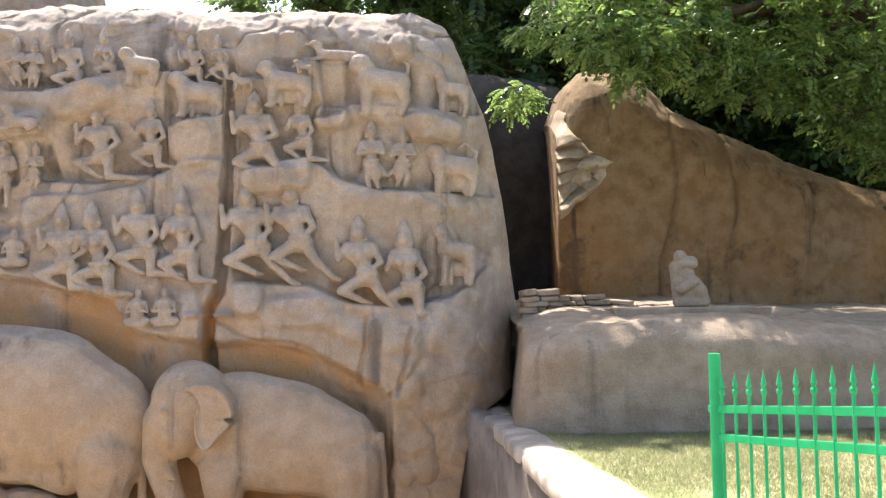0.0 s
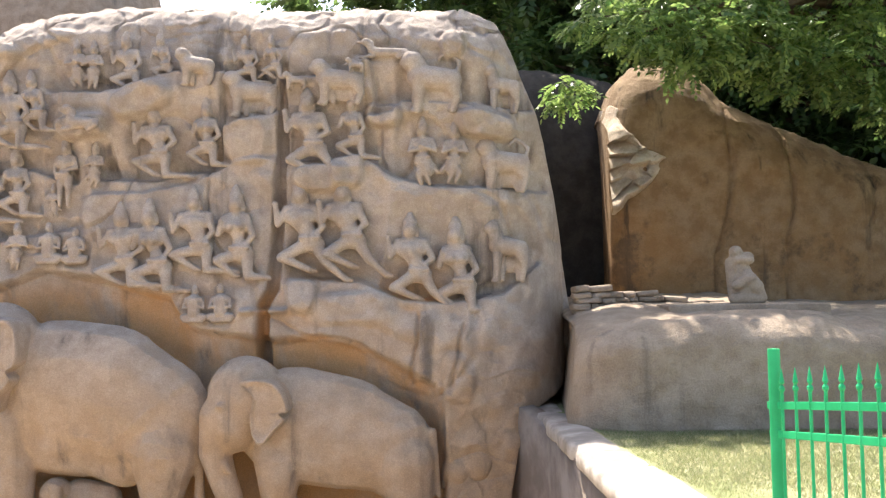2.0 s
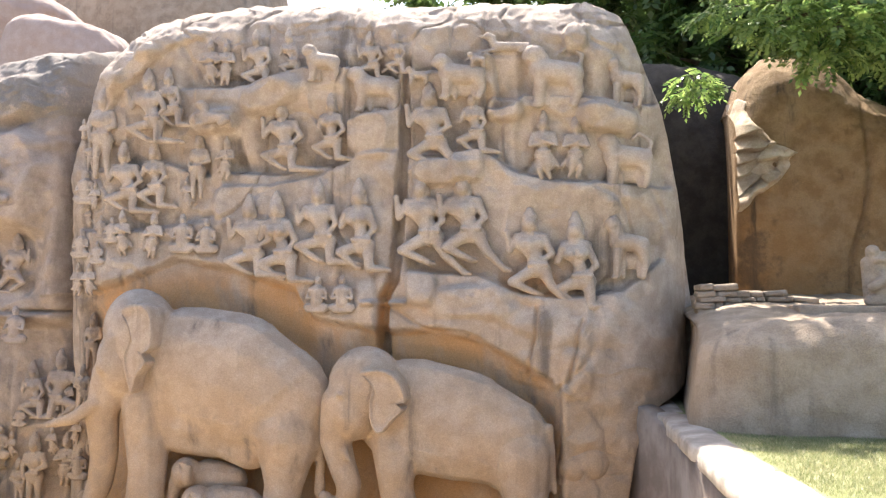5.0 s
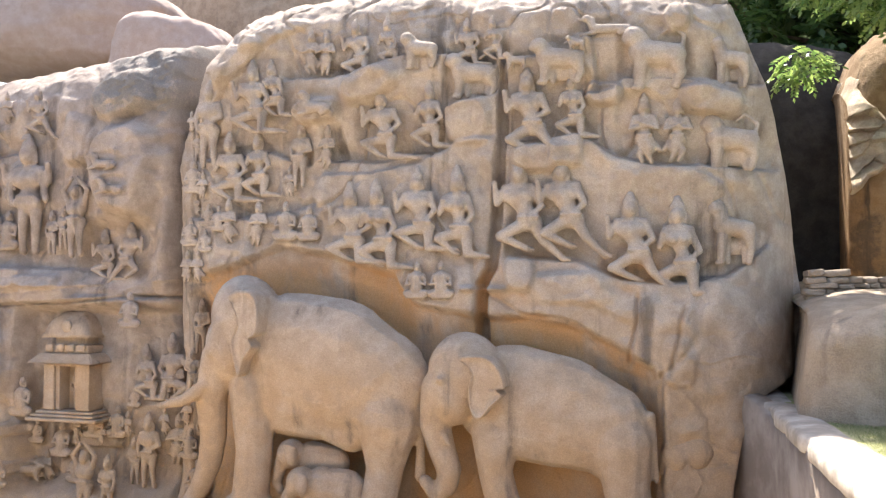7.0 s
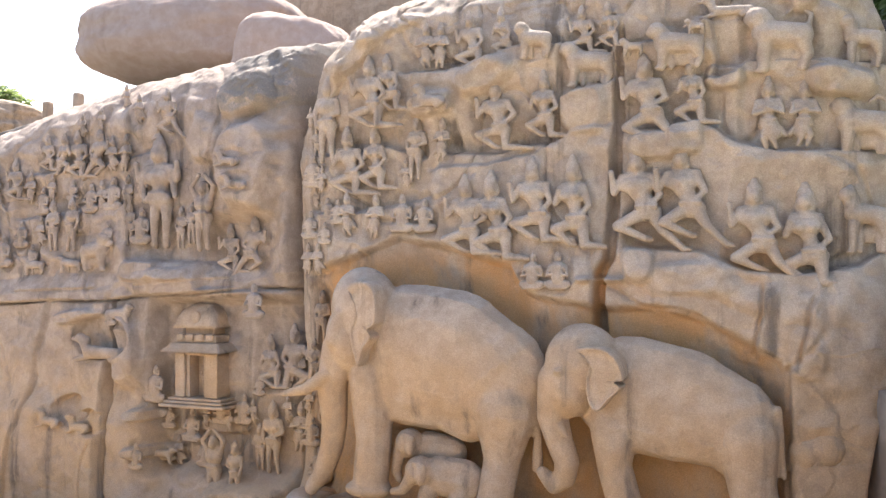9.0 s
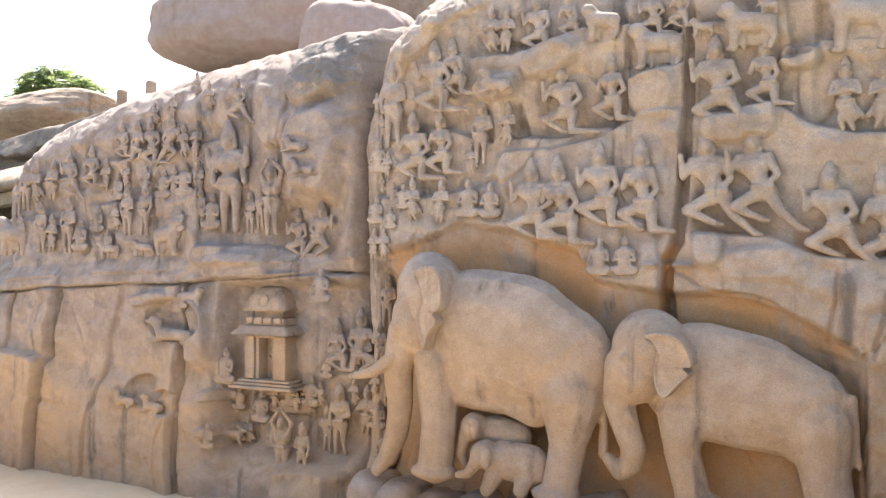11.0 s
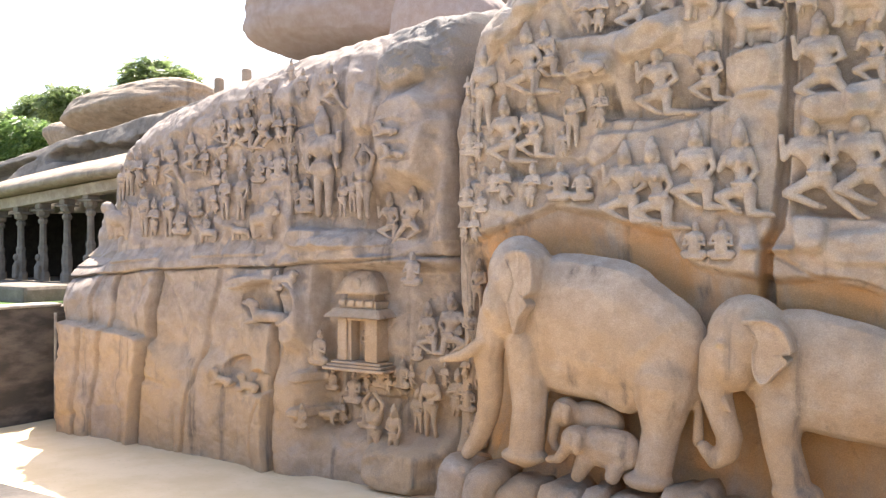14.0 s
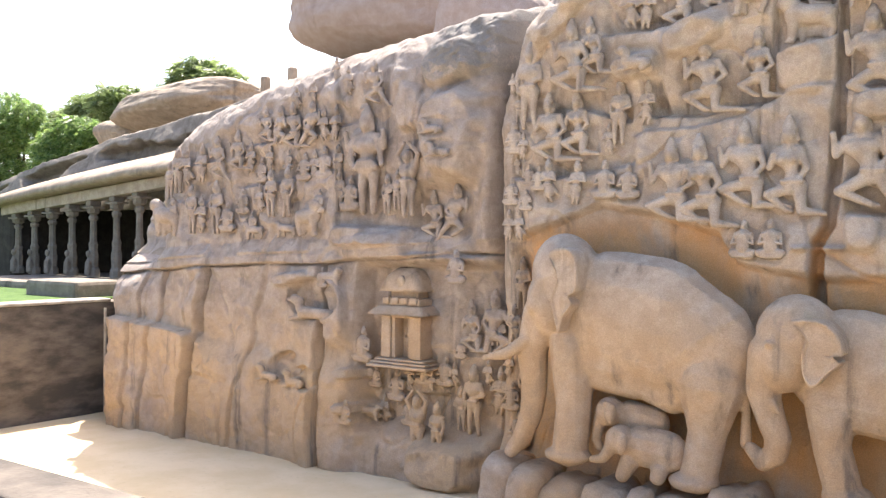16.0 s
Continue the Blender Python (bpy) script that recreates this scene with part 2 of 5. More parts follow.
def east_wall_x(y):
    """The inner side of the slanting wall that closes the court on the east."""
    return np.interp(y, [-6, 2.6, 7.2, 9.5, 12.4, 14, 20], [2.1, 1.38, 0.94, 0.73, 0.47, 0.42, 0.2])


def east_coping_wide(y):
    return np.interp(y, [2.6, 7.2, 9.5, 14], [0.8, 0.62, 0.46, 0.34])


def east_wall():
    """A plaster wall coloured for the rock's shade and its chipped plaster coping, sunlit where it leaves that shade.
    """
    ys = np.linspace(2.6, 13.75, 260)
    prof = np.array([(0.05, -2.9), (0.045, -1.2), (0.03, -0.1), (0.3, -0.1), (0.3, -0.6)])
    p = np.array([[east_wall_x(y) + a, y, b] for y in ys for a, b in prof])
    p[:, 0] += 0.025 * value_noise(p, 2.0, 51, 3)
    # its end turns in against the rock
    turn_in = np.clip((p[:, 1] - 11.3) / 2.0, 0, 1)
    p[:, 0] -= 0.9 * turn_in ** 2
    p[:, 2] += 0.2 * smooth(0.1, 0.6, turn_in) * (p[:, 2] > -0.2)
    p = np.concatenate([p, p[-5:] + (-1.2, 0.02, -0.05)])
    tagged(new("wall_east", mesh_from("wall_east", p, sheet_faces(261, 5), SHADED_PLASTER)), "plaster wall, coloured darker for shade, running down to the carved rock", "wall", kind="structure")
    prof = np.array([(0.02, -0.13), (-0.01, -0.11), (-0.015, 0.0), (0.05, 0.035), (0.35, 0.05), (0.7, 0.055), (0.93, 0.045), (1.0, 0.01), (1.0, -0.3)])
    p = np.array([[east_wall_x(y) + a * east_coping_wide(y), y, b] for y in ys for a, b in prof])
    ends = np.array([p[-9:].mean(0)] * 9)
    p = np.concatenate([p, ends + (0, 0.01, 0)])
    inner = np.tile(np.arange(9) < 4, 261)
    p[:, 0] += 0.012 * value_noise(p, 3.5, 53, 3) + 0.05 * inner * smooth(0.28, 0.5, value_noise(p * (0, 1, 0), 1.9, 54, 3))
    p[:, 2] += 0.022 * value_noise(p, 1.3, 52, 4) * (p[:, 2] > -0.2) - 0.04 * (p[:, 2] > -0.05) * smooth(0.3, 0.45, value_noise(p, 2.4, 55, 3))
    tagged(new("coping_east", mesh_from("coping_east", p, sheet_faces(261, 9), PLASTER, False)), "chipped pale plaster coping on the slanting wall", "coping", kind="structure")


east_wall()


def lawn():
    u, ys = np.linspace(0, 1, 120) ** 2, np.linspace(-6, 30, 140)
    U, Y = np.meshgrid(u, ys)
    X = east_wall_x(Y) + 0.27 + U * 40
    p = np.stack([X.ravel(), Y.ravel(), np.full(X.size, 0.02)], 1)
    p[:, 2] += 0.025 * value_noise(p, 1.0, 4, 3)
    tagged(new("lawn", mesh_from("lawn", p, sheet_faces(140, 120), GRASS_SOIL)), "short green and yellowing lawn", "lawn", kind="structure")


lawn()


# ---- the carved rocks ----
def ledge(x, z, line, depth, fade, soft=0.04):
    """A step cut into the rock above a line of (x, z) pairs, that comes back to the face over fade metres."""
    lx, lz = np.array(line[0::2]), np.array(line[1::2])
    s = z - np.interp(x, lx, lz)
    ends = smooth(lx[0] - 0.12, lx[0] + 0.06, x) * smooth(lx[-1] + 0.12, lx[-1] - 0.06, x)
    return depth * ends * smooth(-soft, soft, s) * np.clip(1 - s / fade, 0, 1)


def boss(x, z, cx, cz, rx, rz, high, turn=0.0):
    """A block or swelling of stone that stands out of the face, with an uneven outline."""
    c, s = math.cos(radians(turn)), math.sin(radians(turn))
    p = np.stack([x, 0 * x + cx, z], 1)
    wob = 1 + 0.22 * value_noise(p, 2.6, 71, 2)
    u, w = ((x - cx) * c + (z - cz) * s) / rx, (-(x - cx) * s + (z - cz) * c) / rz
    r = (np.abs(u) ** 3 + np.abs(w) ** 3) ** (1 / 3) * wob
    return high * smooth(1.12, 0.72, r)


def niches(x, z, places):
    """The ground cut back round each figure."""
    deep = np.zeros(x.shape)
    for cx, cz, h, wide in places:
        near = (np.abs(x - cx) < wide * h * 1.3) & (np.abs(z - cz - 0.5 * h) < 0.75 * h)
        r = (np.abs((x[near] - cx) / (wide * h)) ** 2.6 + np.abs((z[near] - cz - 0.5 * h) / (0.57 * h)) ** 2.6) ** (1 / 2.6)
        deep[near] = np.maximum(deep[near], (0.02 + 0.055 * min(h, 1.0)) * smooth(1.2, 0.82, r))
    return deep


def rock_sheet(name, across, up, left, right, top, depth, bottom, back, material):
    """A carved rock face, from the ground over the rounded crown and round its ends to the back."""
    u, v = np.linspace(0, 1, across), np.linspace(0, 1, up)
    V, U = np.meshgrid(v, u, indexing="ij")
    x = left(V) + U * (right(V) - left(V))
    z = bottom + V * (top(x) - bottom)
    p = np.stack([x, depth(x.ravel(), z.ravel()).reshape(x.shape), z], -1)
    rows = [p] + [(p[-1] + np.array([0, d, h]))[None] for d, h in back]
    p = np.concatenate(rows, 0)
    # the weathered crown is uneven in height too
    lift = np.concatenate([smooth(0.72, 0.97, v), np.ones(len(back))])[:, None]
    q = p.reshape(-1, 3)
    p[..., 2] += lift * (0.09 * value_noise(q, 1.1, 95, 3) - 0.07 * np.abs(value_noise(q * (1, 0.6, 1), 2.6, 96, 3)) + 0.03 * value_noise(q, 7, 97, 2)).reshape(p.shape[:2])
    ends = [0.25, 0.8, 2.0, 4.5, 8.0]
    lefts = np.stack([p[:, 0] + np.array([0.05 * d, d, 0]) for d in reversed(ends)], 1)
    rights = np.stack([p[:, -1] + np.array([0.06 * d, d, 0]) for d in ends], 1)
    p = np.concatenate([lefts, p, rights], 1)
    r, c, _ = p.shape
    return mesh_from(name, p.reshape(-1, 3), sheet_faces(r, c), material)


def overhang(x):
    return np.interp(x, [-8.2, -7.4, -6.9, -6.1, -5.4, -4.85, -4.36, -4.1, -3.95, -3.15, -2.9, -2.3, -1.8, -1.2, -0.8, -0.6],
                     [1.45, 1.6, 1.75, 2.05, 1.92, 1.75, 1.62, 1.28, 1.2, 1.08, 1.05, 1.1, 0.95, 0.66, 0.42, -0.3])


def east_top(x):
    return np.interp(x, [-8.2, -7.95, -7.6, -7.0, -6.2, -5.3, -2.5, -0.4, 0.1, 0.6, 1.2], [3.95, 4.4, 5.1, 5.62, 5.85, 5.92, 5.76, 5.66, 5.5, 5.1, 4.3])


def east_right(v):
    return np.interp(v, [0, 0.22, 0.30, 0.353, 0.39, 0.435, 0.48, 0.53, 0.59, 0.68, 0.77, 0.84, 0.9, 0.95, 1.0],
                     [0.0, 0.14, 0.26, 0.38, 0.68, 1.0, 1.15, 1.17, 1.1, 1.0, 0.86, 0.72, 0.52, 0.28, 0.0])


def east_depth(x, z):
    y = np.full(x.shape, 12.0)
    p = np.stack([x, 0 * x, z], 1)
    calm = 1 - 0.7 * smooth(overhang(x), overhang(x) - 0.2, z)
    y += 0.16 * value_noise(p, 0.35, 11, 2) + calm * (0.07 * value_noise(p, 1.5, 12, 3) - 0.07 * np.abs(value_noise(p, 1.9, 14, 3)) + 0.03 * value_noise(p, 6, 13, 3, 0.6))
    y += 0.05 * calm * smooth(0.05, 0.0, np.abs(value_noise(p * (1, 1, 0.6), 0.9, 15, 2)))
    # the crown and the east shoulder round away
    h = np.clip((z - (east_top(x) - 1.2)) / 1.2, 0, 1)
    y += 1.3 * (1 - np.sqrt(np.clip(1 - h ** 2.2, 0, 1)))
    e = np.clip((x + 0.9) / 1.9, 0, 1)
    y += 1.9 * (1 - np.sqrt(np.clip(1 - e ** 2.4, 0, 1)))
    w = np.clip((-6.9 - x) / 1.1, 0, 1)
    y += 0.55 * w ** 2
    worn = smooth(east_top(x) - 1.0, east_top(x) - 0.5, z)
    y += worn * (0.10 * np.round(3 * value_noise(p * (0.8, 1, 1.6), 0.9, 19, 2)) / 3 + 0.06 * np.abs(value_noise(p, 2.8, 20, 3)))
    y += worn * 0.07 * smooth(0.06, 0.0, np.abs(value_noise(p * (1, 1, 1.5), 1.1, 33, 2)))
    # the niche behind the elephants
    o = overhang(x)
    niche = (0.5 * smooth(o + 0.05, o - 0.10, z) + 0.5 * smooth(o, o - 0.8, z)) * smooth(-7.75, -7.5, x) * smooth(-0.6, -0.95, x)
    y += 0.36 * niche
    # broken blocks and cracks beside the cow elephant
    for cx, z0, z1, lean in EAST_CRACKS:
        line = cx + lean * (z - z0) + 0.05 * value_noise(p * (0, 0, 1) + cx, 2.0, 16, 3)
        y += 0.06 * smooth(0.06, 0.0, np.abs(x - line)) * smooth(z0 - 0.08, z0 + 0.05, z) * smooth(z1 + 0.08, z1 - 0.05, z)
        y -= 0.07 * np.clip(1 - (x - line) / 0.5, 0, 1) * smooth(0.0, 0.03, x - line) * smooth(z0 - 0.1, z0 + 0.1, z) * smooth(z1 + 0.1, z1 - 0.1, z)
    rough = smooth(-1.0, -0.6, x) * smooth(1.5, 0.9, z)
    facet = value_noise(p * (1.2, 1, 0.8), 1.5, 17, 3)
    y += rough * (0.13 * np.abs(facet) - 0.04 + 0.06 * np.round(2.5 * value_noise(p, 1.1, 18, 2)) / 2.5)
    # the great vertical groove
    g = np.interp(z, [0.6, 1.5, 1.7, 3.4, 4.7, 5.2], [-3.12, -3.08, -2.96, -2.84, -2.8, -2.75])
    wide = np.interp(z, [0.7, 1.5, 3, 4.6], [0.09, 0.08, 0.07, 0.05])
    y += np.interp(z, [1.3, 1.7], [0.34, 0.27]) * smooth(wide * 1.35, wide * 0.5, np.abs(x - g)) * smooth(0.5, 0.7, z) * smooth(5.0, 4.5, z)
    y -= 0.14 * smooth(0.06, 0.0, np.abs(z - 1.42)) * smooth(0.34, 0.26, np.abs(x + 3.06))
    # ledges that carry the rows of figures
    for line, d, f in EAST_LEDGES:
        y += ledge(x, z, line, d, f)
    for b in EAST_BOSSES + EAST_CLOUDS:
        y -= boss(x, z, *b)
    # the foot slopes forward
    y -= 0.5 * smooth(-1.5, -2.6, z) * smooth(-0.4, -1.2, x)
    return y


NICHES = {"east": [], "west": []}
EAST_LEDGES = (
    ((-6.0, 4.45, -5.3, 4.42, -4.6, 4.62, -4.3, 4.68, -3.6, 4.66, -2.95, 4.36), 0.22, 0.85),
    ((-5.4, 3.25, -4.6, 3.22, -4.3, 3.3, -3.7, 3.35, -3.62, 3.95, -2.95, 4.1), 0.24, 0.9),
    ((-5.55, 3.0, -5.4, 3.05, -4.7, 3.05, -4.0, 3.2, -3.5, 3.45, -2.95, 3.5), 0.10, 0.5),
    ((-7.6, 3.35, -6.9, 3.3, -6.3, 3.4, -5.7, 3.2), 0.16, 0.9),
    ((-7.6, 2.45, -6.9, 2.42, -6.2, 2.5, -5.6, 2.6), 0.16, 0.85),
    ((-2.75, 3.42, -2.2, 3.45, -1.75, 3.5, -1.35, 3.2, -0.8, 3.05, 0.7, 3.0), 0.26, 0.95),
    ((-2.75, 4.55, -1.9, 4.6, -1.55, 4.85, -1.2, 4.9), 0.2, 0.6),
    ((-1.75, 4.0, -1.3, 4.05, -1.2, 4.2, 0.5, 4.1), 0.25, 0.8),
    ((-2.7, 1.85, -1.8, 1.8, -1.2, 1.55, -0.6, 1.5, 0.1, 1.6, 0.6, 2.0), 0.24, 1.2),
)

EAST_CRACKS = ((-1.08, 0.45, 1.35, 0.08), (-0.62, 0.35, 1.2, 0.25), (-0.72, -1.4, 0.35, 0.0))
EAST_BOSSES = (
    (-1.72, 4.4, 0.16, 0.45, 0.16, 4), (-1.45, 4.0, 0.25, 0.16, 0.18, 0), (-0.5, 4.95, 0.17, 0.25, 0.15, 0), (-0.05, 3.85, 0.42, 0.2, 0.18, -8),
    (-4.75, 4.3, 0.45, 0.22, 0.2, 22), (-5.55, 3.95, 0.36, 0.17, 0.18, 6), (-3.3, 3.75, 0.34, 0.36, 0.14, 0), (-2.35, 3.2, 0.36, 0.2, 0.14, 0), (-1.95, 3.3, 0.22, 0.28, 0.14, 0))
EAST_CLOUDS = (
    (-2.55, 1.62, 0.22, 0.26, 0.14, 0), (-1.9, 1.45, 0.6, 0.24, 0.08, 0), (-1.2, 1.3, 0.45, 0.3, 0.06, -18), (-0.5, 0.5, 0.22, 0.34, 0.07, 0),
    (-6.75, 4.72, 0.5, 0.12, 0.14, 40), (-7.2, 4.25, 0.5, 0.09, 0.12, 54), (-6.2, 5.1, 0.5, 0.12, 0.12, 22),
    (-7.03, 3.95, 0.17, 0.28, 0.07, 0))

east = thing("carved_rock", "great tan granite boulder face carved with rows of figures and elephants", "rock relief", (-3.5, 12, SAND_Z))


def under(ob, parent):
    ob.parent = parent
    ob.matrix_parent_inverse = parent.matrix_basis.inverted()
    return ob



def west_top(x):
    return np.interp(x, [-19.0, -18.2, -17.9, -17.2, -15.4, -13.6, -12.0, -10.7, -9.4, -8.3, -7.0], [2.2, 2.75, 3.1, 3.65, 4.2, 4.65, 4.95, 5.15, 5.3, 5.45, 5.6])


def west_ledge(x):
    return np.interp(x, [-18, -16.8, -14.2, -11.7, -9.9, -8.0, -7], [0.85, 0.95, 1.12, 1.2, 1.34, 1.44, 1.5])


def west_depth(x, z):
    p = np.stack([x, 0 * x, z], 1)
    y = 12.3 + 0.12 * value_noise(p, 0.4, 21, 2) + 0.07 * value_noise(p, 1.6, 22, 3) - 0.07 * np.abs(value_noise(p, 2.1, 24, 3)) + 0.03 * value_noise(p, 6, 23, 3, 0.6)
    y += 0.05 * smooth(0.05, 0.0, np.abs(value_noise(p * (1, 1, 0.4), 0.8, 25, 2)))
    h = np.clip((z - (west_top(x) - 1.2)) / 1.2, 0, 1)
    y += 1.0 * (1 - np.sqrt(np.clip(1 - h ** 2.0, 0, 1)))
    e = np.clip((-15.6 - x) / 2.0, 0, 1)
    y += 1.2 * e ** 2 * smooth(0.2, 1.5, z)
    o = west_ledge(x)
    y -= 0.13 * smooth(o - 0.15, o - 0.135, z) * np.clip(1 - (z - o) / 0.3, 0, 1)
    y -= 0.06 * smooth(o + 0.06, o + 0.075, z) * np.clip(1 - (z - o - 0.07) / 0.25, 0, 1) * (np.sin(x * 2.3) > -0.5)
    y += 0.12 * smooth(0.035, 0.0, np.abs(z - o + 0.15 + 0.02 * np.sin(3 * x)))
    # the dressed but uncarved lower wall, broken into tall slabs with a bench halfway
    low = smooth(o - 0.1, o - 0.2, z)
    bench = np.interp(x, [-18, -15, -12.5, -11], [-0.25, -0.42, -0.55, -0.6])
    soft = 0.06 + 0.5 * smooth(-15.2, -14.6, x)
    y -= 0.26 * low * smooth(bench + 0.03, bench + 0.03 - soft, z) * smooth(-10.7, -11.2, x)
    for c, d, lean in SLABS:
        cx = c + lean * (z + 0.4) + 0.012 * np.sin(z * 5 + c) + 0.05 * value_noise(p * (0, 0, 1), 1.7, 29, 3)
        y -= d * low * np.clip(1 - (cx - x) / 0.85, 0, 1) * smooth(-0.02, 0.02, cx - x)
        y += (0.05 + 0.5 * d) * low * smooth(0.07, 0.01, np.abs(x - cx - 0.04))
    y += 0.20 * smooth(1.05, 0.85, np.hypot((x + 12.6) / 0.42, (z + 0.9) / 0.28))
    y += 0.18 * smooth(1.05, 0.85, np.hypot((x + 11.95) / 0.32, (z + 1.05) / 0.24))
    y += 0.22 * smooth(1.05, 0.85, np.hypot((x + 11.9) / 0.75, (z - 0.4) / 0.4))
    y += 0.30 * smooth(1.05, 0.7, np.hypot((x + 16.35) / 0.12, (z - 0.55) / 0.35))
    # the recess of the shrine
    y += 0.42 * smooth(-10.98, -10.8, x) * smooth(-7.7, -8.2, x) * smooth(-2.0, -1.6, z) * smooth(1.2, 0.95, z)
    for b in WEST_BOSSES:
        y -= boss(x, z, *b)
    y += 0.25 * np.abs(value_noise(p * (1, 1, 0.8), 1.8, 27, 3)) * smooth(-8.9, -8.2, x)
    strata = z * 4.6 + 2.4 * value_noise(p, 1.5, 28, 3)
    y += 0.025 * (strata - np.floor(strata)) * smooth(-9.3, -8.4, x) * smooth(2.3, 3.0, z)
    y += 0.13 * np.abs(value_noise(p, 3.6, 30, 4, 0.65)) * smooth(-9.6, -9.0, x) * smooth(3.8, 4.4, z)
    # the cleft between the two boulders
    y += 2.2 * smooth(-8.35, -7.75, x) ** 2
    y += 0.2 * smooth(-9.9, -9.7, x) * smooth(-8.2, -8.5, x) * smooth(2.55, 2.3, z) * smooth(1.2, 1.3, z)
    for line, d, f in WEST_LEDGES:
        y += ledge(x, z, line, d, f)
    return y


SLABS = ((-17.25, 0.06, 0.05), (-16.5, 0.05, 0.2), (-15.05, 0.22, 0.18), (-13.6, 0.025, 0.25), (-11.75, 0.2, -0.02))
WEST_BOSSES = (
    (-9.75, 3.75, 0.3, 0.42, 0.12, 0), (-8.9, 3.3, 0.55, 0.75, 0.3, 0), (-9.0, 4.45, 0.5, 0.42, 0.25, 20), (-11.05, 1.55, 0.45, 0.18, 0.15, 0),
    (-10.4, 1.5, 0.4, 0.12, 0.14, 0), (-12.55, 0.75, 0.5, 0.12, 0.16, 8), (-11.35, 0.25, 0.28, 0.7, 0.28, 14), (-9.7, -1.05, 0.6, 0.12, 0.12, 0),
    (-10.95, -0.88, 0.28, 0.1, 0.25, 0), (-10.9, -1.5, 0.36, 0.1, 0.22, 0), (-9.0, -2.25, 0.7, 0.4, 0.3, 0), (-12.6, 2.45, 0.3, 0.25, 0.1, 0))
WEST_LEDGES = (
    ((-11.4, 1.75, -10.3, 1.7, -9.6, 1.68, -9.4, 1.72), 0.16, 1.2),
    ((-16.4, 2.3, -15.2, 2.2, -14.6, 2.5), 0.10, 0.7),
    ((-14.0, 2.5, -12.6, 2.6, -11.4, 2.75), 0.12, 0.7),
    ((-13.8, 3.3, -12.4, 3.4, -11.0, 3.6), 0.12, 0.7),
    ((-15.9, 2.95, -14.6, 3.1), 0.10, 0.5),
)
west = thing("carved_cliff", "long tan granite cliff carved above, rough dressed slabs below", "rock relief", (-12.5, 12.3, SAND_Z))


# ---- boulders and the hill behind ----
boulder("balanced_boulder", (-18.9, 23.4, 8.85), (4.0, 2.2, 1.42), PINK_ROCK, 3, "smooth pinkish rounded boulder lying on the crest", (0, 2, 0), rough=0.07, power=2.6)
boulder("wedge_boulder", (-13.5, 20.5, 6.7), (1.6, 0.9, 1.55), PINK_ROCK, 21, "reddish flat-topped boulder wedged on the crest", (0, 13, 0), rough=0.09, power=4.0)
boulder("crest_boulder", (-15.9, 30, 9.6), (4.4, 3.0, 4.9), GRANITE_GREY, 7, "pale tan boulder behind the crest", rough=0.08, power=3)
boulder("dark_boulder", (1.5, 20.6, 1.6), (2.4, 3.0, 4.7), SHADED_DARK_ROCK, 9, "dark shaded boulder in the gap behind the relief", rough=0.08, power=3)
boulder("hill_outcrop", (-34.6, 28, 7.5), (3.7, 3, 1.0), GRANITE_GREY, 15, "pale grey weathered outcrop on the hill", (0, -6, 0), rough=0.10)
boulder("hill_outcrop", (-38.6, 28, 6.5), (1.9, 2, 0.8), GRANITE_GREY, 16, "low rounded grey boulder on the hill", rough=0.08)


def ochre_top(x):
    return np.interp(x, [1.9, 2.05, 2.25, 2.63, 3.05, 3.56, 4.16, 5.48, 7.2, 9, 14], [4.5, 4.9, 5.4, 5.69, 5.78, 5.61, 5.02, 4.33, 3.6, 3.2, 2.6])


def ochre_depth(x, z):
    p = np.stack([x, 0 * x, z], 1)
    y = 15.6 + 0.25 * value_noise(p, 0.35, 41, 2) + 0.07 * value_noise(p, 1.6, 42, 3) + 0.02 * value_noise(p, 6, 43, 2)
    h = np.clip((z - (ochre_top(x) - 1.3)) / 1.3, 0, 1)
    y += 1.1 * (1 - np.sqrt(np.clip(1 - h ** 2.2, 0, 1)))
    e = np.clip((2.5 - x) / 0.6, 0, 1)
    y += 0.7 * (1 - np.sqrt(np.clip(1 - e ** 2, 0, 1)))
    # long seams, and a broken corner with flaked ledges
    for c, lean, d in ((3.95, 0.10, 0.11), (5.0, 0.04, 0.08), (6.4, 0.1, 0.06)):
        y += d * smooth(0.05, 0.0, np.abs(x - c - lean * (z - 3.5) - 0.06 * np.sin(2.4 * z) - 0.07 * value_noise(p * (0, 0, 1) + c, 1.6, 49, 3)))
    y += 0.10 * np.abs(value_noise(p * (1, 1, 0.7), 0.8, 48, 3))
    return y


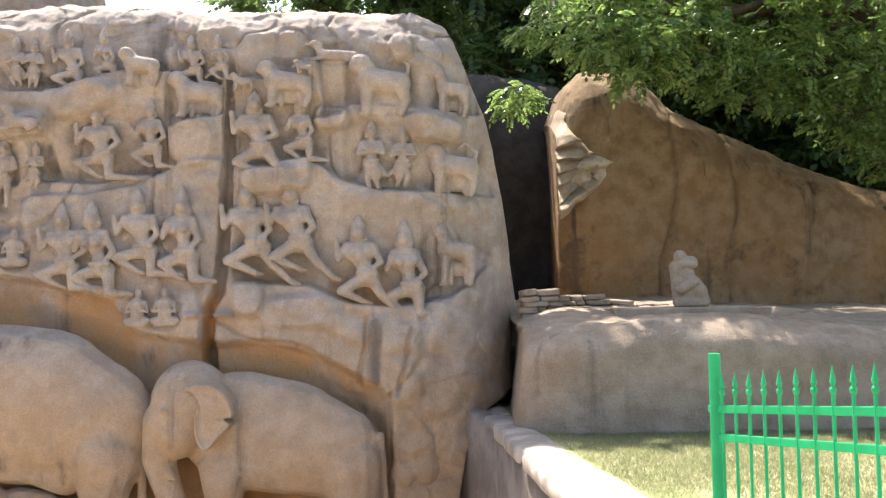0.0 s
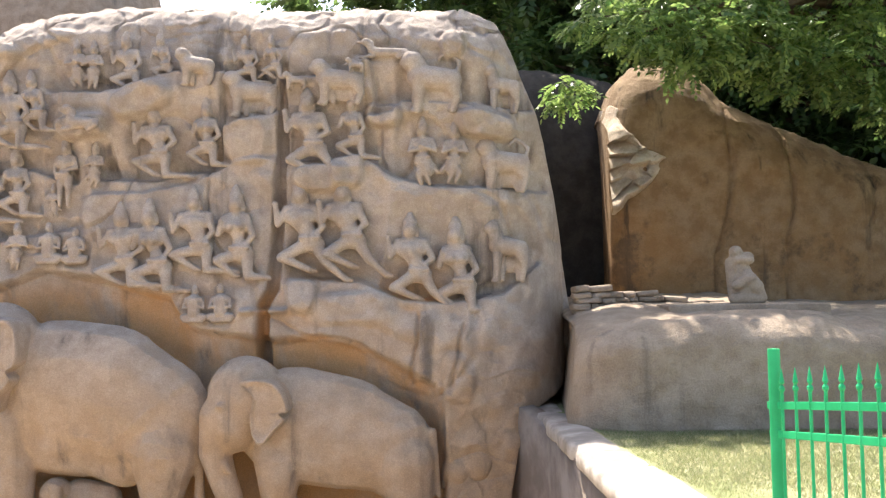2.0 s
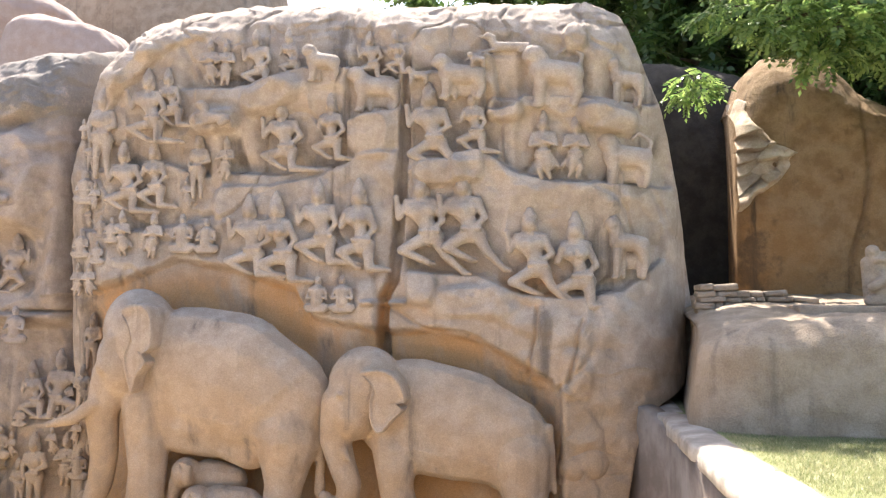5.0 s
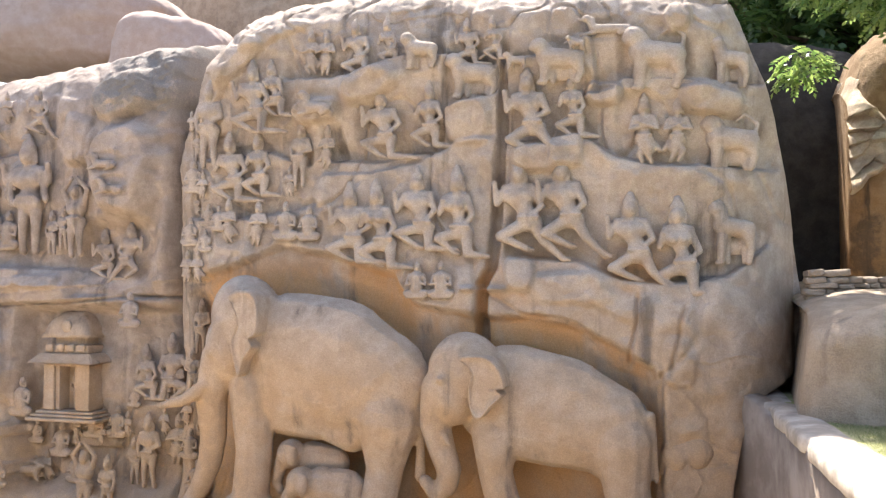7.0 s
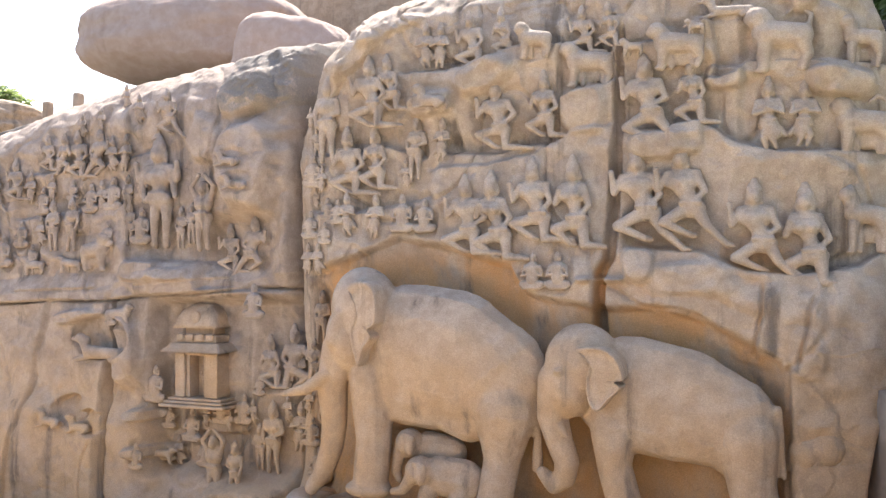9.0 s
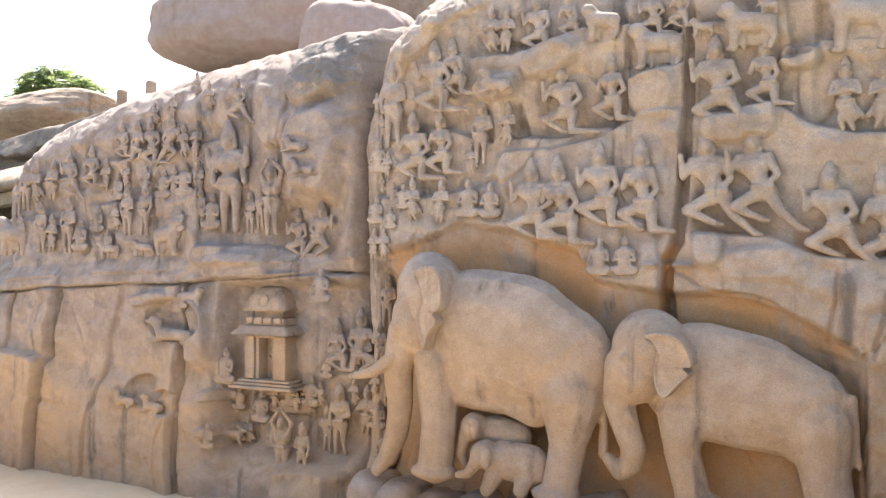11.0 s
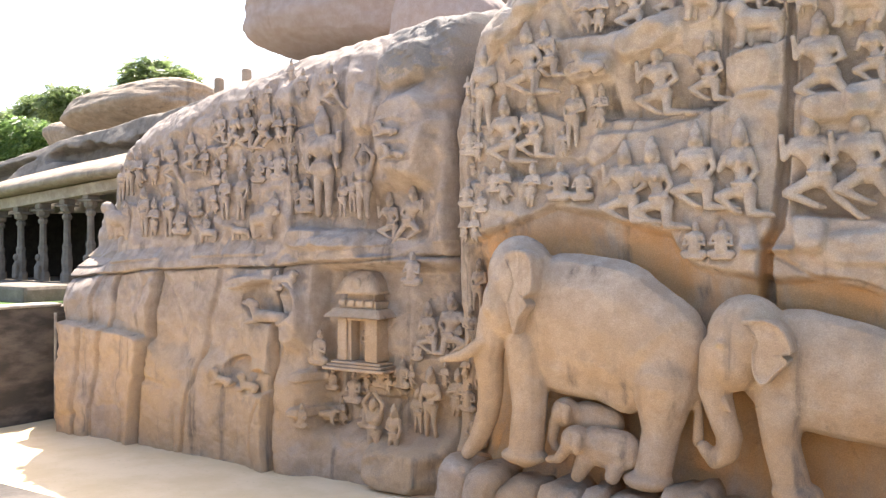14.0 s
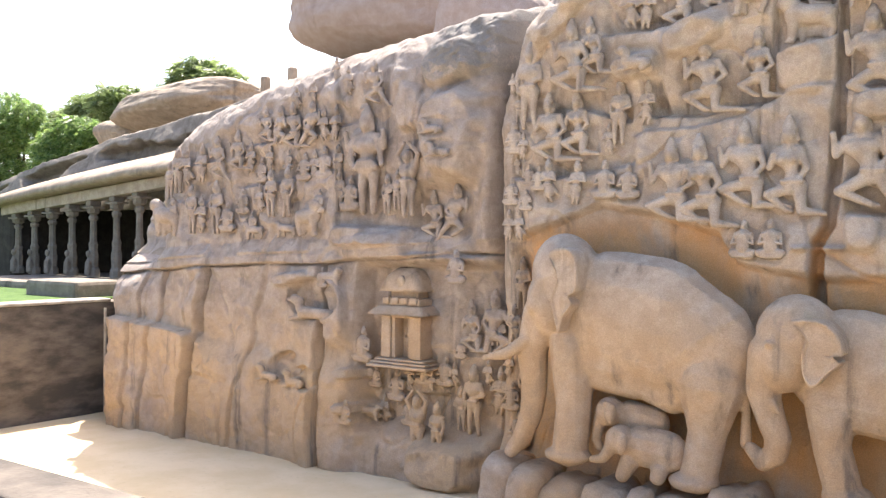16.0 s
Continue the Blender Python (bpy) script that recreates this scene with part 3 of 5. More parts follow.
def broken_corner(parent):
    """The pale, freshly flaked corner: a few steep shelves that catch the sun."""
    xs, zs = np.linspace(2.0, 3.2, 90), np.linspace(2.9, 4.95, 140)
    X, Z = np.meshgrid(xs, zs)
    x, z = X.ravel(), Z.ravel()
    p = np.stack([x, 0 * x, z], 1)
    n1, n2 = value_noise(p, 1.7, 45, 3), value_noise(p, 5.0, 47, 3)
    rng = np.random.RandomState(7)
    sx, sz = rng.uniform(2.0, 3.1, 22), rng.uniform(2.9, 4.9, 22)
    up, lean, out = rng.uniform(0.35, 1.3, 22), rng.uniform(-0.5, 0.5, 22), rng.uniform(0.0, 0.16, 22)
    wx, wz = x + 0.07 * n2, z + 0.10 * n1
    near = np.argmin((wx[:, None] - sx) ** 2 * 0.6 + (wz[:, None] - sz - 0.4 * (wx[:, None] - sx)) ** 2 * 1.6, 1)
    face = out[near] - up[near] * (z - sz[near]) + lean[near] * (x - sx[near]) + 0.08 * np.abs(n1)
    wide = np.interp(z, [2.95, 3.1, 3.4, 3.85, 4.05, 4.3, 4.9], [0.12, 0.3, 0.6, 1.0, 0.5, 0.24, 0.1])
    edge = wide - (x - 2.0) + 0.20 * n1 + 0.08 * n2
    y = ochre_depth(x, z) - 0.03 - (np.clip(face, -0.02, 0.32) + 0.05 * n2) * smooth(-0.02, 0.12, edge) + 0.25 * smooth(0.03, -0.06, edge)
    f = sheet_faces(140, 90)
    keep = edge[f].max(1) > -0.08
    under(part("broken_corner", mesh_from("broken_corner", np.stack([x, y, z], 1), f[keep], FRESH_BREAK, False), None, None, "pale freshly flaked granite corner"), parent)


ochre = thing("ochre_boulder", "tall ochre granite boulder streaked dark under the trees", "boulder", (5.5, 16, 0.5))
under(part("rock_body", rock_sheet("rock_body", 260, 150, lambda v: 2.0 + 0 * v, lambda v: 14 + 0 * v, ochre_top, ochre_depth, 0.2,
      [(0.3, 0.05), (1.0, 0.1), (3.0, -0.2), (6, -1.5)], BOULDER)), ochre)
broken_corner(ochre)


def platform_top(x):
    return np.interp(x, [0.6, 0.85, 1.1, 1.6, 3.7, 4.2, 6, 12], [0.75, 1.1, 1.22, 1.30, 1.30, 1.2, 1.14, 1.0])


def platform_depth(x, z):
    p = np.stack([x, 0 * x, z], 1)
    y = 10.5 + 0.08 * value_noise(p, 0.6, 61, 2) + 0.04 * value_noise(p, 2.2, 62, 3) + 0.01 * value_noise(p, 9, 63, 2)
    h = np.clip((z - (platform_top(x) - 0.4)) / 0.4, 0, 1)
    y += 0.5 * (1 - np.sqrt(np.clip(1 - h ** 2, 0, 1)))
    e = np.clip((1.7 - x) / 1.0, 0, 1)
    y += 1.0 * (1 - np.sqrt(np.clip(1 - e ** 2.2, 0, 1))) + 0.2 * smooth(4.0, 5.4, x) * (z + 0.3)
    return y


outcrop = thing("platform_rock", "low broad grey granite outcrop with a flat top", "rock", (4.5, 12, 0))
under(part("rock_body", rock_sheet("rock_body", 220, 90, lambda v: np.interp(v, [0, 1], [0.78, 0.95]), lambda v: 12 + 0 * v, platform_top, platform_depth, -0.2,
      [(0.2, 0.02), (0.6, 0.05), (1.5, 0.10), (3.0, 0.2), (5.5, 0.3)], GRANITE_GREY)), outcrop)


def rear_top(x):
    return np.interp(x, [-46, -40, -37, -34.5, -31.8, -29.3, -26.1, -23, -18], [1.2, 2.4, 3.3, 3.95, 4.6, 5.1, 5.5, 6.0, 6.3])


def rear_depth(x, z):
    p = np.stack([x, 0 * x, z], 1)
    y = 18.6 + 0.55 * (z - 2.5) + 0.2 * value_noise(p, 0.5, 81, 2) + 0.08 * value_noise(p, 2, 82, 3)
    return y + 0.7 * smooth(0.05, 0.2, value_noise(p, 1.1, 83, 2)) * smooth(0.2, 0.5, rear_top(x) - z) * smooth(3.0, 3.4, z)


rear = thing("rear_cliff", "grey granite slope with worn unfinished carving", "rock", (-30, 19, 2.4))
under(part("rock_body", rock_sheet("rock_body", 260, 70, lambda v: -46 + 0 * v, lambda v: -18 + 0 * v, rear_top, rear_depth, 2.4,
      [(0.3, 0.1), (1.5, 0.3), (4, 0.6), (8, 1.0)], HALL_STONE)), rear)


def hill():
    """The bare rock hill behind the carved face."""
    xs, ys = np.linspace(-60, 1.5, 124), np.linspace(13.2, 60, 60)
    X, Y = np.meshgrid(xs, ys)
    h = np.interp(X.ravel(), [-60, -46, -36, -24, -17, -12, -8, -1, 0.5, 1.5], [-0.3, 0.5, 2.0, 4.0, 4.2, 4.6, 5.0, 4.9, 3.6, 0.1])
    p = np.stack([X.ravel(), Y.ravel(), h], 1)
    p[:, 2] += 0.06 * np.clip(p[:, 1] - 14, 0, 20) * (p[:, 0] < -6) + 0.25 * value_noise(p, 0.3, 31, 3) + 3.2 * np.exp(-((p[:, 0] + 17) / 4.5) ** 2 - ((p[:, 1] - 23.5) / 3) ** 2) - 3.0 * smooth(16.0, 13.2, p[:, 1]) - 6.0 * smooth(-18.5, -20.5, p[:, 0]) * smooth(24, 19, p[:, 1])
    tagged(new("hill", mesh_from("hill", p, sheet_faces(60, 124), GRANITE_GREY)), "bare grey granite hilltop behind the reliefs", "hill", kind="structure")


hill()


# ---- carved figures ----
class Clay:
    """Rounded limbs and lumps, gathered into one body of stone."""

    def __init__(self):
        self.v, self.f, self.n = [], [], 0

    def _ring(self, pts, faces):
        self.v.append(pts)
        self.f.append(faces + self.n)
        self.n += len(pts)

    def limb(self, x0, z0, r0, x1, z1, r1, d0=0.0, d1=0.0, deep=1.0):
        a, b = np.array([x0, d0, z0]), np.array([x1, d1, z1])
        t = b - a
        t = t / max(np.linalg.norm(t), 1e-6)
        s = np.cross(t, (0, 1, 0) if abs(t[1]) < 0.9 else (1, 0, 0))
        s /= np.linalg.norm(s)
        w = np.cross(t, s)
        ang = np.linspace(0, 2 * math.pi, 13)[:-1]
        rows = []
        for c, r, sign in ((a, r0, -1), (b, r1, 1)):
            lat = [-80, -50, -22, 0] if sign < 0 else [0, 22, 50, 80]
            for q in lat:
                q = radians(q)
                rows.append(c + t * r * math.sin(q) + (np.cos(ang)[:, None] * s + np.sin(ang)[:, None] * w) * r * math.cos(q))
        k = np.arange(7)[:, None] * 12
        j = np.arange(12)[None]
        q = np.stack([k + j, k + (j + 1) % 12, k + 12 + (j + 1) % 12, k + 12 + j], -1).reshape(-1, 4)
        tri = [[0, 11 - i, 10 - i] for i in range(10)] + [[84, 85 + i, 86 + i] for i in range(10)]
        q = np.concatenate([np.concatenate([q[:, :3], q[:, [0, 2, 3]]]), np.array(tri)])
        pts = np.concatenate(rows)
        if deep != 1.0:
            mid = (d0 + d1) / 2
            pts[:, 1] = mid + (pts[:, 1] - mid) * deep
        self._ring(pts, q)

    def ball(self, x, z, rx, rz, d=0.0, ry=0.1, turn=0.0):
        c, s = math.cos(radians(turn)), math.sin(radians(turn))
        p = SMALL_V * (rx, ry, rz)
        p = np.stack([p[:, 0] * c - p[:, 2] * s + x, p[:, 1] + d, p[:, 0] * s + p[:, 2] * c + z], 1)
        self._ring(p, SMALL_F)

    def finish(self, name, parent, y, voxel, rounds, label="", material=None, wear=0.0):
        p, f = np.concatenate(self.v), np.concatenate(self.f)
        p = p + (0, y, 0)
        me = mesh_from(name, p, f, material or (GRANITE_BROWN if parent is west else GRANITE))
        ob = part(name, me, None, None, label)
        r = ob.modifiers.new("weld", "REMESH")
        r.mode, r.voxel_size, r.use_smooth_shade = "VOXEL", voxel, True
        s = ob.modifiers.new("wear", "SMOOTH")
        s.factor, s.iterations = 0.5, rounds
        return under(ob, parent)


b0 = bmesh.new()
bmesh.ops.create_icosphere(b0, subdivisions=3, radius=1.0)
SMALL_V = np.array([v.co[:] for v in b0.verts])
SMALL_F = np.array([[v.index for v in f.verts] for f in b0.faces])
b0.free()


def face_y(rock, x, z, w, h):
    fn = east_depth if rock is east else west_depth
    gx, gz = np.meshgrid(np.linspace(x - w, x + w, 7), np.linspace(z + 0.1 * h, z + 0.85 * h, 7))
    return float(np.percentile(fn(gx.ravel(), gz.ravel()), 30))


def head(c, x, z, tall, crown=True):
    """A face with ears and, on most, a tall ringed headdress."""
    c.ball(x, z, 0.066, 0.080, -0.055, 0.08)
    if crown:
        c.limb(x - 0.02, z + 0.07, 0.056, x + 0.02, z + 0.07, 0.056, -0.04, -0.04)
        c.limb(x, z + 0.08, 0.054, x, z + tall * 0.75, 0.047, -0.035, -0.03)
        c.limb(x, z + tall * 0.8, 0.046, x, z + tall - 0.01, 0.034, -0.03, -0.025)
    else:
        c.ball(x, z + 0.05, 0.078, 0.055, -0.03, 0.075)
    c.limb(x - 0.066, z + 0.02, 0.018, x - 0.066, z - 0.05, 0.026, -0.02, -0.02)
    c.limb(x + 0.066, z + 0.02, 0.018, x + 0.066, z - 0.05, 0.026, -0.02, -0.02)
    c.limb(x, z - 0.06, 0.050, x, z - 0.13, 0.058, -0.025, -0.025)


def torso(c, sx, sz, hx, hz, wide, slim):
    """From the shoulders to the hips: broad chest, narrow waist, a belt."""
    mx, mz = sx * 0.45 + hx * 0.55, sz * 0.42 + hz * 0.58
    c.limb(sx - wide, sz - 0.005, 0.052, sx + wide, sz - 0.005, 0.052, -0.025, -0.025)
    c.limb(sx - wide * 0.55, sz - 0.07, 0.085, sx + wide * 0.55, sz - 0.07, 0.085, -0.03, -0.03)
    c.limb(sx, sz - 0.09, 0.115 - slim * 0.025, mx, mz, 0.085 - slim * 0.022, -0.02, -0.02)
    c.limb(mx, mz, 0.085 - slim * 0.022, hx, hz, 0.10, -0.02, -0.02)
    c.limb(hx - 0.05, hz - 0.01, 0.085, hx + 0.05, hz - 0.01, 0.085, -0.02, -0.02)
    c.limb(hx - 0.09, hz + 0.045, 0.024, hx + 0.09, hz + 0.045, 0.024, -0.10, -0.10)
    if slim:
        c.ball(sx - 0.05, sz - 0.09, 0.048, 0.046, -0.10, 0.045)
        c.ball(sx + 0.05, sz - 0.09, 0.048, 0.046, -0.10, 0.045)


def arm(c, sx, sz, ex, ez, hx, hz, d=-0.045):
    c.limb(sx, sz, 0.044, ex, ez, 0.034, -0.03, d - 0.01)
    c.limb(ex, ez, 0.035, hx, hz, 0.027, d - 0.01, d - 0.03)
    c.ball(hx, hz, 0.032, 0.032, d - 0.03, 0.032)


def leg(c, hx, hz, kx, kz, fx, fz, d=-0.045, toe=0.0):
    c.limb(hx, hz, 0.068, kx, kz, 0.047, -0.03, d - 0.02)
    c.limb(kx, kz, 0.046, fx, fz, 0.031, d - 0.02, -0.04)
    c.limb(fx, fz, 0.036, fx + toe, fz - 0.012, 0.026, -0.02, -0.02)


def figure(rock, kind, x, z, h, flip, y=None):
    rng = random.Random(round(x * 100) * 31 + round(z * 100))
    j = lambda s=0.02: rng.uniform(-s, s)
    c = Clay()
    if kind in ("kneel", "slim"):
        # flying: one leg folded flat in front, the other kneeling and trailing behind
        s = 1 if kind == "slim" else 0
        w = 0.105 if s else 0.145
        sx, sz = -0.02 + j(0.02), 0.655 + j(0.01)
        hx, hz = 0.04 + j(), 0.315
        head(c, sx - 0.01 + j(), 0.80, 0.18)
        torso(c, sx, sz, hx, hz, w, s)
        if s:
            arm(c, sx - w, sz - 0.01, sx - w - 0.07, sz - 0.16, sx - w - 0.03, sz - 0.03)
        else:
            arm(c, sx - w, sz - 0.01, sx - w - 0.08 + j(), sz - 0.16, sx - w - 0.11, sz + 0.04 + j())
        arm(c, sx + w, sz - 0.01, sx + w + 0.08 + j(), sz - 0.18 + j(), hx + 0.06, hz + 0.07)
        leg(c, hx - 0.06, hz - 0.02, hx - 0.31 + 0.07 * s + j(), 0.235 + j(), hx - 0.07, 0.09, -0.06, 0.05)
        leg(c, hx + 0.06, hz - 0.02, hx + 0.08 + j(), 0.075, hx + 0.32 - 0.08 * s + j(), 0.06, -0.06, 0.07)
    elif kind == "stride":
        # flying with the whole body slanting, the rear leg stretched out
        sx, sz, hx, hz, w = -0.06 + j(), 0.70, 0.02, 0.38, 0.135
        head(c, sx - 0.01, 0.83, 0.16)
        torso(c, sx, sz, hx, hz, w, 0)
        arm(c, sx - w, sz - 0.01, sx - w - 0.08, sz - 0.14, sx - w - 0.10, sz + 0.05)
        arm(c, sx + w, sz - 0.01, sx + w + 0.08, sz - 0.17, hx + 0.05 + j(), hz + 0.09)
        leg(c, hx - 0.06, hz - 0.02, hx - 0.25 + j(), 0.245, hx - 0.02, 0.13, -0.07, 0.05)
        leg(c, hx + 0.05, hz - 0.02, hx + 0.16 + j(), 0.20, hx + 0.31 + j(), 0.03, -0.04, 0.05)
    elif kind in ("stand", "god"):
        w = 0.15 if kind == "god" else 0.125
        sx, sz, hx, hz = j(0.015), 0.71, j(0.03), 0.44
        head(c, sx, 0.84, 0.15)
        torso(c, sx, sz, hx, hz, w, 0)
        arm(c, sx - w, sz, sx - w - 0.05, 0.57, sx - w - 0.01 + j(), 0.43)
        if kind == "god":
            arm(c, sx + w, sz, sx + w + 0.05, 0.56, sx + w + 0.09, 0.46)
            arm(c, sx - w, sz, sx - w - 0.09, 0.62, sx - w - 0.11, 0.76)
            arm(c, sx + w, sz, sx + w + 0.10, 0.62, sx + w + 0.11, 0.76)
            c.limb(hx - 0.1, hz, 0.05, hx + 0.1, hz, 0.05, -0.07, -0.07)
        else:
            arm(c, sx + w, sz, sx + w + 0.06 + j(), 0.57, sx + 0.03, 0.53)
        leg(c, hx - 0.06, hz - 0.02, hx - 0.07, 0.24, hx - 0.07 + j(), 0.03, -0.03)
        leg(c, hx + 0.06, hz - 0.02, hx + 0.075 + j(0.03), 0.24, hx + 0.08 + j(), 0.03, -0.03)
    elif kind == "arms":
        head(c, 0, 0.77, 0.05, False)
        torso(c, 0, 0.65, 0, 0.42, 0.12, 0)
        arm(c, -0.12, 0.66, -0.20, 0.80, -0.05, 0.94)
        arm(c, 0.12, 0.66, 0.20, 0.80, 0.05, 0.94)
        leg(c, -0.055, 0.41, -0.065, 0.23, -0.065, 0.02, -0.03)
        leg(c, 0.055, 0.41, 0.075, 0.23, 0.075, 0.04, -0.04)
    elif kind == "seat":
        head(c, j(), 0.78, 0.13)
        c.limb(-0.15, 0.56, 0.085, 0.15, 0.56, 0.085, -0.04, -0.04)
        c.limb(0, 0.54, 0.17, 0, 0.26, 0.17, -0.03, -0.03)
        arm(c, -0.2, 0.56, -0.25, 0.36, -0.03, 0.40 + j(), -0.11)
        arm(c, 0.2, 0.56, 0.25, 0.36, 0.03, 0.44 + j(), -0.11)
        c.limb(-0.06, 0.16, 0.12, -0.25, 0.15, 0.09, -0.04, -0.08)
        c.limb(0.06, 0.16, 0.12, 0.25, 0.15, 0.09, -0.04, -0.08)
        c.limb(-0.22, 0.09, 0.07, 0.18, 0.08, 0.07, -0.10, -0.10)
    else:   # half figures with folded arms and bird-like legs
        sx, sz = j(), 0.65
        head(c, sx, 0.80, 0.18)
        torso(c, sx, sz, 0.02, 0.36, 0.12, 0)
        arm(c, sx - 0.13, sz, sx - 0.20 + j(), 0.49, sx + 0.03, 0.51 + j(), -0.08)
        arm(c, sx + 0.13, sz, sx + 0.20 + j(), 0.49, sx - 0.03, 0.55 + j(), -0.09)
        c.limb(0.02, 0.36, 0.11, 0.05 + j(), 0.22, 0.11, -0.02, -0.02)
        leg(c, -0.01, 0.26, -0.06 + j(), 0.16, -0.01, 0.03)
        leg(c, 0.07, 0.26, 0.06 + j(), 0.16, 0.11, 0.03)
        c.limb(0.06, 0.36, 0.07, 0.22, 0.2, 0.04, 0, 0)
    side = (-1 if flip else 1) * (0.88 if kind in ("stand", "god", "arms") else 1)
    c.v = [p * (side * h, h, h) + (x, 0, z) for p in c.v]
    if flip:
        c.f = [f[:, ::-1] for f in c.f]
    y = y or face_y(rock, x, z, 0.18 * h, h) - (0.06 if rock is west and z < 0.9 else 0.0)
    NICHES["east" if rock is east else "west"].append((x, z, h, 0.36))
    c.finish("carved_figure", rock, y + 0.03 * h, max(0.010, 0.013 * h), 2)


def beast(rock, x0, x1, z0, z1, kind):
    """A lion or deer in profile; kind 1 faces left, -1 right, 2 lies down."""
    c = Clay()
    w, h = x1 - x0, z1 - z0
    u = lambda a: x0 + (a if kind != -1 else 1 - a) * w
    v = lambda b: z0 + b * h
    r = min(h, w) * 0.17
    low = 0.32 if kind == 2 else 0.52
    c.limb(u(0.3), v(low + 0.05), r * 1.35, u(0.82), v(low), r * 1.1, -0.02, -0.02)
    c.limb(u(0.28), v(low + 0.1), r * 1.15, u(0.2), v(0.8), r * 0.85, -0.03, -0.05)
    c.ball(u(0.17), v(0.82), r * 1.15, r * 1.05, -0.06, r)
    c.ball(u(0.24), v(0.74), r * 1.1, r * 1.1, -0.03, r)
    c.ball(u(0.06), v(0.80), r * 0.62, r * 0.5, -0.06, r * 0.5)
    c.ball(u(0.22), v(0.93), r * 0.3, r * 0.35, -0.05, r * 0.3)
    c.limb(u(0.32), v(low * 0.55), r * 1.2, u(0.8), v(low * 0.55), r * 1.2, 0.09, 0.09, 0.6)
    if kind != 2:
        c.limb(u(0.28), v(0.42), r * 0.75, u(0.25), v(0.06), r * 0.5, -0.06, -0.04)
        c.ball(u(0.21), v(0.04), r * 0.6, r * 0.3, -0.06, r * 0.4)
        c.limb(u(0.38), v(0.42), r * 0.5, u(0.40), v(0.06), r * 0.38, 0.02, 0.02)
        c.limb(u(0.82), v(0.46), r * 1.0, u(0.9), v(0.24), r * 0.5, -0.04, -0.03)
        c.limb(u(0.9), v(0.24), r * 0.5, u(0.84), v(0.05), r * 0.42, -0.03, -0.03)
        c.limb(u(0.76), v(0.44), r * 0.5, u(0.76), v(0.06), r * 0.36, 0.03, 0.03)
    else:
        c.limb(u(0.3), v(0.2), r * 0.6, u(0.08), v(0.1), r * 0.5, -0.05, -0.08)
        c.limb(u(0.85), v(0.25), r * 0.9, u(0.7), v(0.1), r * 0.6, -0.05, -0.05)
    if kind == 1 and w > 0.7:
        c.limb(u(0.92), v(0.62), r * 0.28, u(0.97), v(0.8), r * 0.24, 0, 0)
        c.limb(u(0.97), v(0.8), r * 0.24, u(0.75), v(0.97), r * 0.22, 0, 0)
        c.limb(u(0.75), v(0.97), r * 0.22, u(0.62), v(0.86), r * 0.22, 0, 0)
    y = face_y(rock, (x0 + x1) / 2, z0, 0.4 * w, h)
    NICHES["east" if rock is east else "west"].append(((x0 + x1) / 2, z0, h, 0.56 * w / h))
    c.finish("carved_beast", rock, y + 0.01, max(0.016, 0.03 * min(w, h)), 2, "weathered carved lion or deer")


def lump(rock, x, z, rx, rz, ry, turn=0.0, rough=0.1, seed=1):
    """A block of uncarved or cloud-like stone that stands out of the face."""
    d = SMALL_V
    r = (np.abs(d) ** 5.0).sum(1) ** (-1 / 5.0)
    p = d * r[:, None]
    p = p * (1 + rough * value_noise(p + seed * 7.7, 1.6, seed, 3))[:, None] * (rx, ry, rz)
    c, s = math.cos(radians(turn)), math.sin(radians(turn))
    q = np.stack([p[:, 0] * c - p[:, 2] * s + x, p[:, 1] + face_y(rock, x, z - rz, rx, rz * 2), p[:, 0] * s + p[:, 2] * c + z], 1)
    under(part("stone_block", mesh_from("stone_block", q, SMALL_F, GRANITE)), rock)


